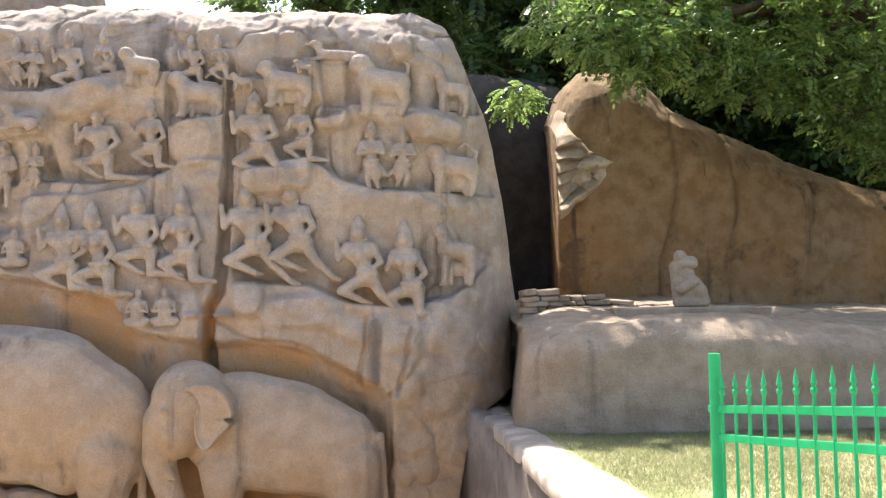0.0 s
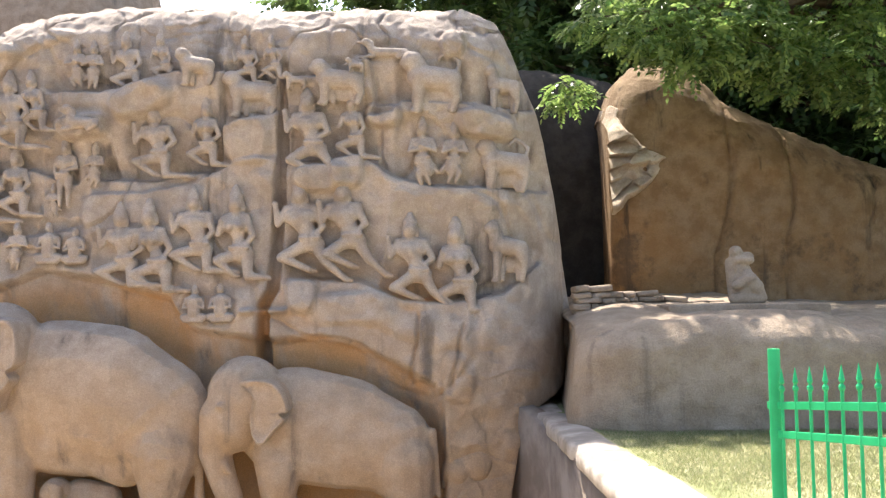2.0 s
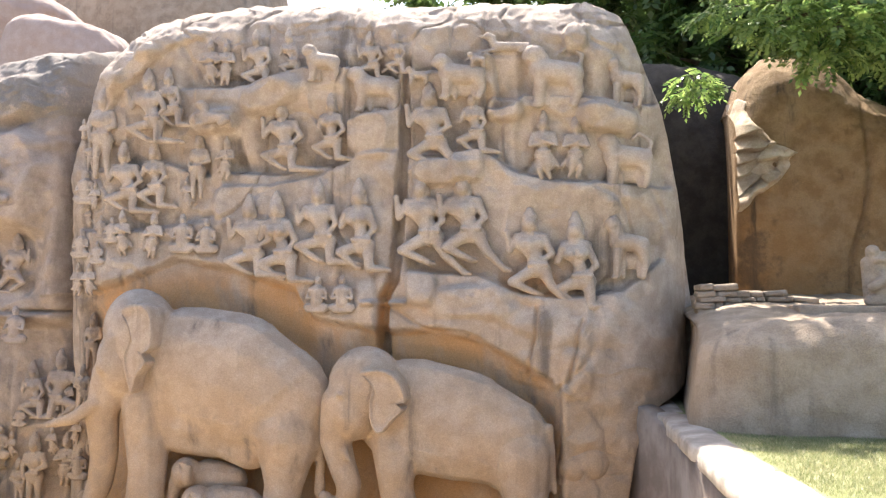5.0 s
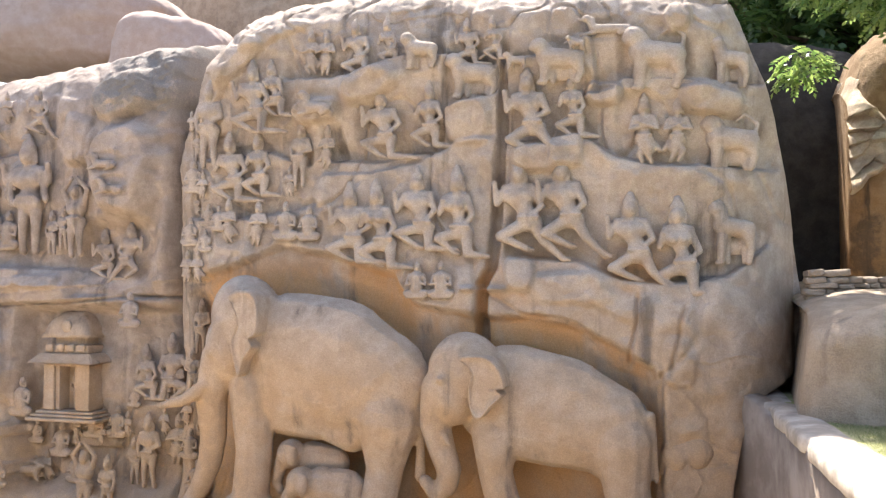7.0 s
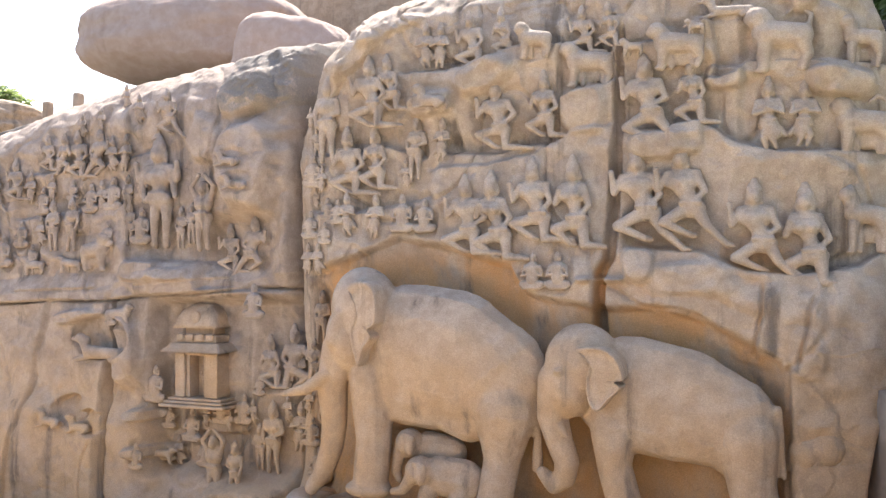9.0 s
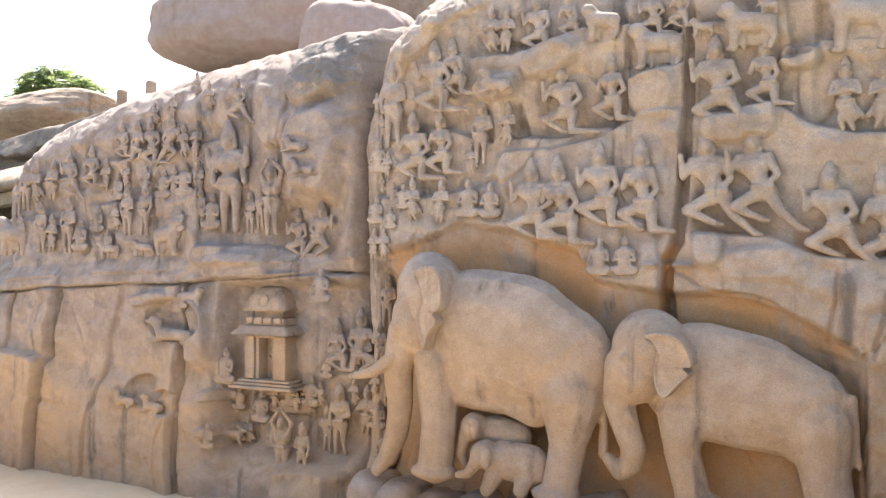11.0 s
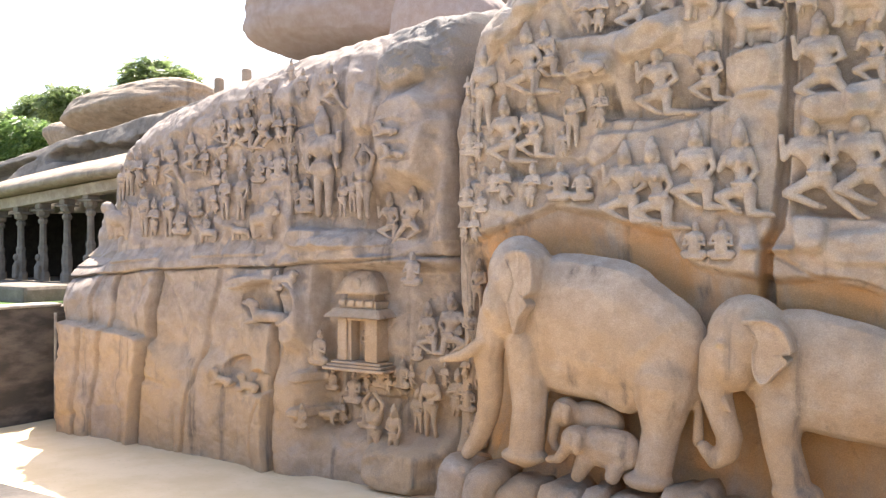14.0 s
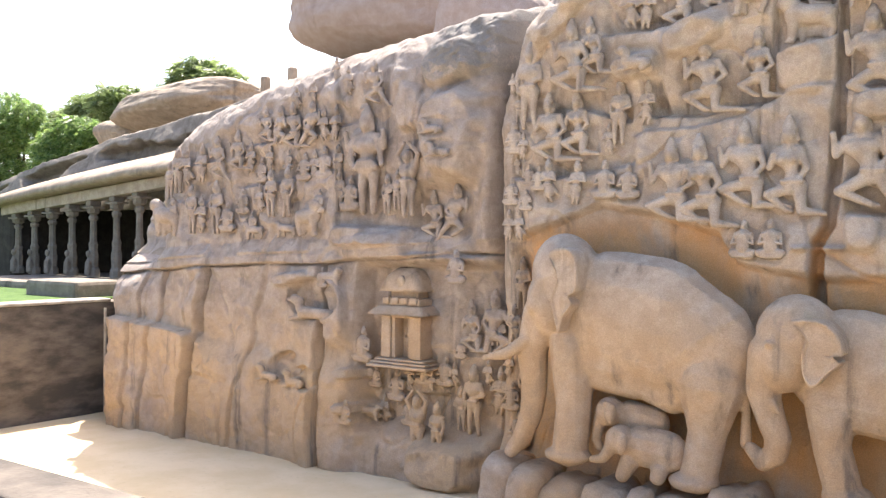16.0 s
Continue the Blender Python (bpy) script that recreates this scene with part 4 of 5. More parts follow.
# elephants
def great_bull(c):
    c.limb(-5.73, 0.45, 0.92, -5.11, 0.32, 0.97, 0.12, 0.12, 0.55)
    c.limb(-5.11, 0.32, 0.97, -4.52, 0.06, 0.83, 0.12, 0.12, 0.55)
    c.limb(-4.52, 0.06, 0.83, -4.27, -0.26, 0.52, 0.12, 0.10, 0.60)
    c.limb(-5.86, 0.13, 0.79, -5.35, 0.09, 0.80, 0.12, 0.12, 0.55)
    c.ball(-6.40, 0.98, 0.52, 0.63, -0.05, 0.45, 10)
    c.ball(-6.62, 0.57, 0.34, 0.49, -0.10, 0.40, 12)
    c.limb(-6.76, 0.45, 0.27, -6.92, -0.10, 0.23, -0.15, -0.12)
    c.limb(-6.92, -0.10, 0.23, -6.91, -0.67, 0.19, -0.12, -0.06)
    c.limb(-6.91, -0.67, 0.19, -6.98, -1.05, 0.175, -0.06, -0.03)
    c.limb(-6.98, -1.05, 0.175, -7.14, -1.42, 0.15, -0.03, 0.00)
    c.limb(-7.14, -1.42, 0.15, -7.34, -1.66, 0.11, 0.00, 0.00)
    c.limb(-6.90, 0.06, 0.11, -7.18, -0.15, 0.09, -0.30, -0.42)
    c.limb(-7.18, -0.15, 0.09, -7.55, -0.24, 0.05, -0.42, -0.42)
    c.limb(-6.30, 0.02, 0.34, -6.27, -0.86, 0.26, -0.05, -0.05)
    c.limb(-6.27, -0.86, 0.26, -6.30, -1.47, 0.26, -0.05, -0.10)
    c.ball(-6.32, -1.55, 0.36, 0.13, -0.12, 0.28, 0)
    c.limb(-5.94, -0.19, 0.24, -4.86, -0.55, 0.30, 0.15, 0.15)
    c.limb(-4.29, -0.35, 0.45, -4.36, -1.02, 0.26, 0.00, 0.05)
    c.limb(-4.36, -1.02, 0.26, -4.45, -1.58, 0.25, 0.05, -0.02)
    c.ball(-4.50, -1.66, 0.34, 0.14, -0.05, 0.30, 0)
    c.limb(-3.81, 0.27, 0.06, -3.87, -0.59, 0.06, 0.05, 0.10)
    c.limb(-3.87, -0.59, 0.06, -3.88, -1.10, 0.08, 0.10, 0.10)
    c.limb(-6.51, -0.89, 0.13, -6.60, -1.39, 0.10, 0.20, 0.20)
    c.limb(-6.62, 0.95, 0.09, -6.72, 0.55, 0.12, -0.42, -0.44)
    c.ball(-6.70, 0.78, 0.05, 0.035, -0.50, 0.04)


def cow_elephant(c):
    c.limb(-2.62, -0.05, 0.76, -1.96, -0.17, 0.73, 0.15, 0.15, 0.55)
    c.limb(-1.96, -0.17, 0.73, -1.43, -0.35, 0.61, 0.15, 0.15, 0.55)
    c.limb(-1.43, -0.35, 0.61, -1.29, -0.59, 0.46, 0.15, 0.12, 0.60)
    c.ball(-3.22, 0.33, 0.51, 0.53, 0.00, 0.45, 0)
    c.ball(-3.37, 0.10, 0.38, 0.48, -0.05, 0.40, 0)
    c.limb(-3.52, 0.10, 0.29, -3.62, -0.35, 0.21, -0.10, -0.08)
    c.limb(-3.62, -0.35, 0.21, -3.53, -0.69, 0.185, -0.08, -0.05)
    c.limb(-3.53, -0.69, 0.185, -3.44, -0.95, 0.17, -0.05, -0.02)
    c.limb(-3.44, -0.95, 0.17, -3.47, -1.17, 0.15, -0.02, 0.00)
    c.limb(-3.47, -1.17, 0.15, -3.62, -1.29, 0.12, 0.00, 0.00)
    c.limb(-3.62, -1.29, 0.12, -3.78, -1.13, 0.09, 0.00, 0.00)
    c.limb(-2.83, -0.46, 0.33, -2.83, -0.97, 0.23, 0.05, 0.05)
    c.limb(-2.83, -0.97, 0.23, -2.69, -1.43, 0.23, 0.05, 0.00)
    c.ball(-2.62, -1.56, 0.31, 0.16, 0.00, 0.30, 0)
    c.limb(-1.19, -0.52, 0.39, -1.15, -1.07, 0.30, 0.10, 0.10)
    c.limb(-1.15, -1.07, 0.30, -1.05, -1.62, 0.27, 0.10, 0.10)
    c.limb(-0.84, -0.15, 0.06, -0.78, -0.98, 0.04, 0.10, 0.15)
    c.ball(-3.45, 0.26, 0.07, 0.05, -0.44, 0.05, 0)
    c.limb(-3.45, -0.49, 0.06, -3.37, -0.60, 0.03, -0.22, -0.25)


def calf_upper(c):
    c.limb(-5.51, -1.00, 0.27, -5.18, -1.02, 0.23, 0.15, 0.15, 0.80)
    c.ball(-5.77, -0.90, 0.20, 0.21, 0.00, 0.22, 0)
    c.limb(-5.89, -1.01, 0.10, -5.96, -1.30, 0.07, -0.05, -0.05)
    c.limb(-5.96, -1.30, 0.07, -5.90, -1.41, 0.06, -0.05, -0.05)
    c.ball(-5.67, -0.89, 0.08, 0.15, -0.20, 0.09, 0)
    c.limb(-5.74, -0.75, 0.04, -5.62, -0.79, 0.04, -0.22, -0.22)


def calf_lower(c):
    c.limb(-5.26, -1.30, 0.28, -4.89, -1.33, 0.29, 0.00, 0.00, 0.80)
    c.ball(-5.51, -1.22, 0.20, 0.20, -0.12, 0.24, 0)
    c.limb(-5.62, -1.34, 0.10, -5.73, -1.50, 0.07, -0.20, -0.20)
    c.limb(-5.73, -1.50, 0.07, -5.89, -1.53, 0.05, -0.20, -0.20)
    c.limb(-5.38, -1.51, 0.14, -5.48, -1.71, 0.10, -0.10, -0.12)
    c.limb(-4.93, -1.53, 0.13, -4.97, -1.66, 0.11, -0.10, -0.12)
    c.ball(-5.40, -1.21, 0.08, 0.17, -0.34, 0.09, 0)
    c.limb(-5.47, -1.08, 0.04, -5.35, -1.11, 0.04, -0.36, -0.36)


def small_elephant(c):
    c.ball(-0.41, -0.63, 0.34, 0.29, 0.10, 0.25, 0)
    c.ball(-0.56, -0.70, 0.19, 0.22, 0.00, 0.22, 0)
    c.limb(-0.68, -0.66, 0.07, -0.71, -0.88, 0.06, 0.00, 0.00)
    c.limb(-0.71, -0.88, 0.06, -0.59, -0.99, 0.04, 0.00, 0.00)


def ear(outline, y, deep, parent):
    """A flat ear with a rolled, ragged rim, standing off the neck."""
    o = np.array(outline).reshape(-1, 2)
    n = len(o)
    t = np.arange(n * 6) / 6
    i, f = t.astype(int), (t % 1)[:, None]
    a, b, c, d = (o[(i + k) % n] for k in (-1, 0, 1, 2))
    o = 0.5 * (2 * b + (c - a) * f + (2 * a - 5 * b + 4 * c - d) * f * f + (3 * b - 3 * c + d - a) * f ** 3)
    m = o.mean(0)
    rings = [(1.04, deep), (1.05, 0.03), (1.0, 0.0), (0.93, 0.005), (0.86, 0.03), (0.6, 0.02), (0.3, 0.0), (0.02, 0.0)]
    v = np.concatenate([np.column_stack([(m + (o - m) * k)[:, 0], np.full(len(o), y + e), (m + (o - m) * k)[:, 1]]) for k, e in rings])
    # the rear edge stands further out than the root
    v[:, 1] -= 0.10 * smooth(o[:, 0].min(), o[:, 0].max(), v[:, 0]) * (v[:, 1] < y + 0.1)
    r, k = np.arange(len(rings) - 1)[:, None] * len(o), np.arange(len(o))[None]
    e = (k + 1) % len(o)
    q = np.stack([r + k, r + e, r + len(o) + e, r + len(o) + k], -1).reshape(-1, 4)
    me = mesh_from("ear", v, q, GRANITE)
    ob = part("ear", me)
    ob.parent = parent
    ob.matrix_parent_inverse = (parent.parent.matrix_basis @ parent.matrix_parent_inverse).inverted()
    return ob


BULL_EAR = (-6.44, 1.30, -6.20, 1.38, -6.0, 1.27, -5.98, 0.85, -6.10, 0.74, -6.05, 0.62, -6.19, 0.46, -6.27, 0.24, -6.34, 0.40, -6.40, 0.68, -6.30, 1.0)
COW_EAR = (-3.18, 0.54, -2.85, 0.56, -2.66, 0.42, -2.59, 0.21, -2.69, 0.17, -2.63, 0.09, -2.77, -0.04, -2.92, -0.20, -3.03, -0.10, -3.06, 0.15, -3.02, 0.38)
for shape, y, voxel, rounds, label in (
        (great_bull, 11.72, 0.022, 14, "life-size carved bull elephant with a short tusk"),
        (cow_elephant, 11.72, 0.022, 14, "carved cow elephant with a ragged ear"),
        (calf_upper, 11.8, 0.02, 3, "small carved elephant calf"),
        (calf_lower, 11.7, 0.02, 3, "small carved elephant calf lying down"),
        (small_elephant, 12.1, 0.02, 3, "worn little carved elephant")):
    c = Clay()
    shape(c)
    body = c.finish("carved_elephant", east, y, voxel, rounds, label)
    if shape is great_bull:
        ear(BULL_EAR, 11.20, 0.4, body)
    elif shape is cow_elephant:
        ear(COW_EAR, 11.26, 0.4, body)

# rows of figures and beasts
figure(east, "half", -5.64, 4.49, 0.67, False)
figure(east, "half", -5.38, 4.47, 0.67, True)
figure(east, "kneel", -4.92, 4.41, 0.86, False)
figure(east, "slim", -4.46, 4.53, 0.74, False)
figure(east, "kneel", -3.30, 4.47, 0.71, False)
figure(east, "slim", -2.93, 4.51, 0.64, False)
figure(east, "kneel", -4.53, 3.19, 1.12, False)
figure(east, "slim", -3.87, 3.34, 1.00, False)
figure(east, "half", -5.39, 3.13, 0.63, True)
figure(east, "stand", -5.80, 2.87, 0.94, False)
figure(east, "stride", -2.41, 3.11, 1.29, False)
figure(east, "slim", -1.85, 3.39, 0.95, False)
figure(east, "half", -0.95, 3.05, 0.94, False)
figure(east, "half", -0.50, 3.07, 0.85, True)
figure(east, "kneel", -4.95, 1.72, 1.20, False)
figure(east, "slim", -4.54, 1.64, 1.32, False)
figure(east, "kneel", -3.97, 1.89, 1.24, False)
figure(east, "slim", -3.42, 1.79, 1.33, False)
figure(east, "seat", -3.99, 1.27, 0.56, False)
figure(east, "seat", -3.63, 1.27, 0.57, True)
figure(east, "stride", -2.48, 1.78, 1.42, False)
figure(east, "stride", -1.91, 1.83, 1.37, False)
figure(east, "stride", -1.03, 1.38, 1.31, False)
figure(east, "slim", -0.47, 1.30, 1.36, False)
figure(east, "stand", -7.24, 3.18, 1.31, False)
figure(east, "kneel", -6.47, 3.60, 1.14, False)
figure(east, "slim", -6.16, 3.85, 0.89, False)
figure(east, "kneel", -6.86, 2.63, 1.09, False)
figure(east, "slim", -6.46, 2.71, 1.01, False)
figure(east, "half", -6.91, 2.07, 0.66, False)
figure(east, "half", -6.44, 2.03, 0.67, True)
figure(east, "seat", -5.99, 2.09, 0.62, False)
figure(east, "seat", -5.63, 2.08, 0.56, True)
figure(east, "seat", -7.57, 2.82, 0.55, False)
figure(east, "seat", -7.63, 2.03, 0.48, True)
figure(east, "seat", -7.29, 2.32, 0.37, False)
figure(east, "seat", -7.28, 1.94, 0.37, True)
figure(east, "stand", -7.55, 3.25, 0.55, True)
figure(east, "stand", -7.55, 0.41, 0.83, False)
figure(east, "stand", -7.70, -0.26, 0.75, True)
figure(east, "stand", -7.52, -1.19, 0.85, False)
figure(east, "seat", -7.59, -1.77, 0.66, False)
figure(east, "half", -7.43, 1.49, 0.50, False)
figure(east, "half", -7.68, 1.49, 0.50, True)
figure(east, "seat", -7.06, 2.24, 0.41, True)
figure(east, "half", -7.58, 2.51, 0.32, False)
figure(east, "half", -7.38, 2.74, 0.42, True)
figure(east, "half", -7.80, -0.70, 0.43, True)
figure(east, "seat", -7.72, -1.20, 0.51, True)
figure(east, "half", -7.40, -0.33, 0.51, False)
figure(east, "half", -5.97, 2.75, 0.45, False)
figure(east, "half", -7.70, 3.77, 0.33, False)
figure(west, "god", -10.66, 1.93, 1.89, False)
figure(west, "arms", -9.74, 1.88, 1.32, False)
figure(west, "stand", -11.40, 2.52, 0.69, False)
figure(west, "seat", -11.79, 2.60, 0.65, False)
figure(west, "seat", -11.09, 1.99, 0.70, True)
figure(west, "stand", -11.36, 1.99, 0.75, True)
figure(west, "stand", -10.23, 1.92, 0.71, False)
figure(west, "kneel", -9.34, 1.50, 0.84, False)
figure(west, "stride", -8.92, 1.46, 0.97, True)
figure(west, "kneel", -13.29, 3.34, 0.69, False)
figure(west, "slim", -12.90, 3.25, 0.79, True)
figure(west, "kneel", -12.59, 3.18, 0.90, False)
figure(west, "stride", -12.15, 3.16, 0.90, True)
figure(west, "half", -11.79, 3.29, 0.62, False)
figure(west, "half", -11.48, 3.28, 0.65, True)
figure(west, "half", -11.22, 4.09, 0.53, False)
figure(west, "stride", -10.50, 3.79, 0.85, False)
figure(west, "half", -10.78, 3.56, 0.47, True)
figure(west, "stand", -15.91, 2.43, 0.97, False)
figure(west, "stand", -16.38, 2.32, 0.81, True)
figure(west, "half", -15.60, 2.58, 0.81, False)
figure(west, "half", -15.11, 2.63, 0.79, True)
figure(west, "stride", -14.54, 2.61, 0.93, False)
figure(west, "kneel", -14.00, 2.81, 0.81, False)
figure(west, "half", -13.67, 2.78, 0.60, True)
figure(west, "stand", -15.36, 1.58, 1.01, True)
figure(west, "stand", -14.62, 1.58, 1.08, False)
figure(west, "seat", -13.87, 1.97, 0.55, False)
figure(west, "seat", -13.43, 2.57, 0.54, True)
figure(west, "stand", -13.07, 1.91, 0.91, False)
figure(west, "stand", -12.62, 1.90, 0.96, True)
figure(west, "seat", -12.29, 2.57, 0.58, False)
figure(west, "half", -12.04, 2.58, 0.58, True)
figure(west, "seat", -14.26, 1.61, 0.67, True)
figure(west, "seat", -9.61, -1.02, 0.56, False)
figure(west, "seat", -9.18, -0.99, 0.56, True)
figure(west, "seat", -10.20, -1.34, 0.62, False)
figure(west, "seat", -10.85, -0.70, 0.70, False)
figure(west, "arms", -9.61, -2.21, 1.21, False)
figure(west, "stand", -9.17, -2.14, 0.93, True)
figure(west, "stand", -8.61, -1.74, 1.17, False)
figure(west, "half", -8.17, -1.38, 0.81, True)
figure(west, "slim", -8.67, -0.40, 0.92, False)
figure(west, "kneel", -8.28, -0.41, 1.11, True)
figure(west, "seat", -8.76, 0.77, 0.62, True)
figure(west, "half", -8.39, -0.91, 0.45, False)
figure(west, "seat", -8.89, -0.50, 0.37, False)
figure(west, "stand", -8.07, 0.74, 0.62, False)
figure(west, "seat", -11.64, 0.61, 0.40, True)
figure(west, "seat", -9.95, -1.75, 0.54, True)
figure(west, "seat", -10.71, -1.15, 0.45, True)
figure(west, "half", -10.51, -1.74, 0.51, False)
figure(west, "seat", -10.94, -1.77, 0.48, False)
figure(west, "stand", -8.88, -1.70, 0.74, True)
figure(west, "half", -8.36, -0.45, 0.45, True)
figure(west, "stand", -8.18, -0.37, 0.65, False)
figure(west, "half", -9.41, -1.11, 0.38, True)
figure(west, "half", -9.95, -1.07, 0.48, False)
figure(west, "half", -9.00, -0.97, 0.42, False)
figure(west, "half", -10.75, 3.02, 0.44, False)
figure(west, "stand", -9.98, 2.00, 0.69, True)
figure(west, "seat", -11.82, 1.96, 0.49, False)
figure(west, "half", -13.38, 2.01, 0.54, False)
figure(west, "seat", -13.61, 1.61, 0.46, True)
figure(west, "stand", -16.01, 1.63, 0.71, False)
figure(west, "half", -15.03, 1.60, 0.77, True)
figure(west, "half", -11.01, 2.73, 0.50, True)
figure(west, "seat", -12.70, 2.80, 0.40, False)
figure(west, "half", -13.16, 2.81, 0.49, True)
figure(west, "half", -11.64, 4.39, 0.46, False)
figure(west, "half", -12.05, 4.01, 0.42, True)
figure(west, "half", -12.49, 3.94, 0.42, False)
beast(east, -3.64, -2.86, 4.05, 4.68, 1)
beast(east, -1.80, -0.98, 4.73, 5.03, 2)
beast(east, -2.41, -1.66, 4.14, 4.76, 1)
beast(east, -1.18, -0.39, 4.00, 4.85, 1)
beast(east, -0.10, 0.39, 4.00, 4.73, 1)
beast(east, -0.22, 0.50, 2.95, 3.70, 1)
beast(east, -0.13, 0.45, 1.73, 2.64, 1)
beast(east, -4.22, -3.70, 4.46, 4.97, 1)
beast(east, -5.72, -5.18, 3.83, 4.21, 2)
beast(east, -2.78, -2.45, 4.36, 4.61, 1)
beast(east, -1.92, -1.66, 4.54, 4.74, 1)
beast(west, -16.73, -15.86, 1.54, 2.33, 1)
beast(west, -12.40, -11.75, 1.55, 2.24, -1)
beast(west, -13.85, -13.26, 1.48, 1.83, 1)
beast(west, -13.02, -12.39, 1.52, 1.84, 1)
beast(west, -11.07, -10.38, -1.72, -1.41, -1)
beast(west, -12.53, -11.25, -0.04, 0.47, 2)
beast(west, -13.24, -12.66, -1.22, -0.86, 2)
beast(west, -12.54, -11.99, -1.28, -0.91, 2)
beast(west, -11.81, -11.09, 0.61, 1.01, -1)
beast(west, -9.3, -8.75, 3.2, 3.48, 2)
beast(west, -9.15, -8.6, 2.82, 3.1, 2)

# the faces themselves, cut back round the figures
under(part("rock_body", rock_sheet("rock_body", 460, 420, lambda v: -7.95 + 0 * v, east_right, east_top, lambda x, z: east_depth(x, z) + niches(x, z, NICHES["east"]), -3.0,
      [(0.25, 0.05), (0.7, 0.1), (1.5, 0.12), (3.5, 0.1), (8.0, -0.3)], GRANITE)), east)
under(part("rock_body", rock_sheet("rock_body", 520, 380, lambda v: np.interp(v, [0, 0.35, 0.55, 0.75, 1], [-17.95, -17.95, -18.1, -18.5, -18.6]),
      lambda v: -7.2 + 0 * v, west_top, lambda x, z: west_depth(x, z) + niches(x, z, NICHES["west"]), -3.0, [(0.3, 0.1), (0.9, 0.2), (2.0, 0.3), (5.0, 0.3), (9.0, 0.0)], GRANITE_BROWN)), west)
# the stone blocks under the elephants
rng = random.Random(12)
x = -7.8
while x < -0.4:
    w = rng.uniform(0.16, 0.42)
    lump(east, x + w, -2.25 + rng.uniform(-0.1, 0.1), w * 1.08, rng.uniform(0.34, 0.52), rng.uniform(0.5, 0.68), rng.uniform(-7, 7), 0.22, rng.randrange(99))
    x += 2 * w


# ---- the little shrine ----
def shrine():
    s = thing("carved_shrine", "small carved stone shrine with a domed roof and niche", "shrine", (-9.97, 12.62, -0.72))
    def blk(name, lo, hi, bevel=0.02):
        bm = bmesh.new()
        box(bm, lo, hi, bevel)
        return part(name, bm, GRANITE, s)
    for k, (w, z0, z1) in enumerate(((0.66, 0.0, 0.06), (0.60, 0.06, 0.11), (0.54, 0.11, 0.16))):
        blk("step", (-w, -0.42 + 0.05 * k, z0), (w, 0.4, z1 - 0.004))
    blk("pillar", (-0.43, -0.27, 0.16), (-0.23, 0.4, 0.90))
    blk("pillar", (0.20, -0.27, 0.16), (0.43, 0.4, 0.90))
    blk("pillar", (-0.23, -0.22, 0.16), (-0.16, 0.4, 0.86), 0.01)
    blk("pillar", (0.13, -0.22, 0.16), (0.20, 0.4, 0.86), 0.01)
    blk("lintel", (-0.43, -0.25, 0.86), (0.43, 0.4, 0.93), 0.01)
    blk("back_wall", (-0.2, 0.02, 0.16), (0.2, 0.4, 0.9), 0.01)
    bm = bmesh.new()
    vs = box(bm, (-0.62, -0.46, 0.92), (0.62, 0.45, 1.07))
    for v in vs:
        if v.co.z > 1.0:
            v.co.x *= 0.76
            v.co.y = v.co.y * 0.8 + 0.05
    bmesh.ops.bevel(bm, geom=bm.edges[:], offset=0.018, segments=2, affect="EDGES")
    part("cornice", bm, GRANITE, s)
    blk("upper_storey", (-0.40, -0.26, 1.07), (0.40, 0.4, 1.20))
    for k in range(4):
        blk("small_roof", (-0.38 + 0.2 * k, -0.31, 1.10), (-0.24 + 0.2 * k, -0.2, 1.22), 0.03)
    blk("neck", (-0.30, -0.16, 1.20), (0.30, 0.38, 1.33))
    bm = bmesh.new()
    vs = box(bm, (-0.40, -0.28, 1.32), (0.40, 0.42, 1.72))
    bmesh.ops.subdivide_edges(bm, edges=bm.edges[:], cuts=5, use_grid_fill=True)
    for v in bm.verts:
        k = (v.co.z - 1.32) / 0.4
        f = math.sqrt(max(0.0, 1 - 0.82 * k ** 2.2)) * (1 + 0.1 * math.exp(-12 * k))
        v.co.x *= f
        v.co.y = (v.co.y - 0.07) * f + 0.07
    d = part("dome", bm, GRANITE, s)
    for poly in d.data.polygons:
        poly.use_smooth = True
    c = Clay()
    c.ball(0, 1.5, 0.09, 0.11, -0.26, 0.05)
    c.finish("dormer", s, 0, 0.02, 1)
    c = Clay()
    c.ball(0, 1.77, 0.07, 0.05, 0.07, 0.07)
    c.limb(0, 1.8, 0.04, 0, 1.92, 0.015, 0.07, 0.07)
    c.finish("finial", s, 0, 0.012, 1)
    for o in s.children:
        if o.name.startswith(("dormer", "finial")):
            o.matrix_parent_inverse = Matrix()


shrine()
figure(west, "stand", -9.97, -0.54, 0.66, False, 12.62)


# ---- trees ----
def spray_template(size, pairs):
    """One pinnate spray: leaflets in pairs along a drooping stem."""
    v, f = [], []
    for k in range(pairs * 2 + 1):
        i, side = divmod(k, 2)
        s = (i + 0.6) / (pairs + 0.5)
        base = np.array([0.0, s, -0.25 * s * s])
        if k == pairs * 2:
            d = np.array([0, 1, -0.5])
        else:
            d = np.array([1.0 if side else -1.0, 0.55, -0.15])
        d = d / np.linalg.norm(d)
        w = np.cross(d, (0, 0, 1.0))
        w /= np.linalg.norm(w)
        ln, wd = 0.40 * (1 - 0.35 * abs(s - 0.5)), 0.105
        n = len(v)
        v += [base, base + d * ln * 0.45 + w * wd, base + d * ln - np.array([0, 0, 0.06]), base + d * ln * 0.45 - w * wd]
        f.append([n, n + 1, n + 2, n + 3])
    return np.array(v) * size, np.array(f)


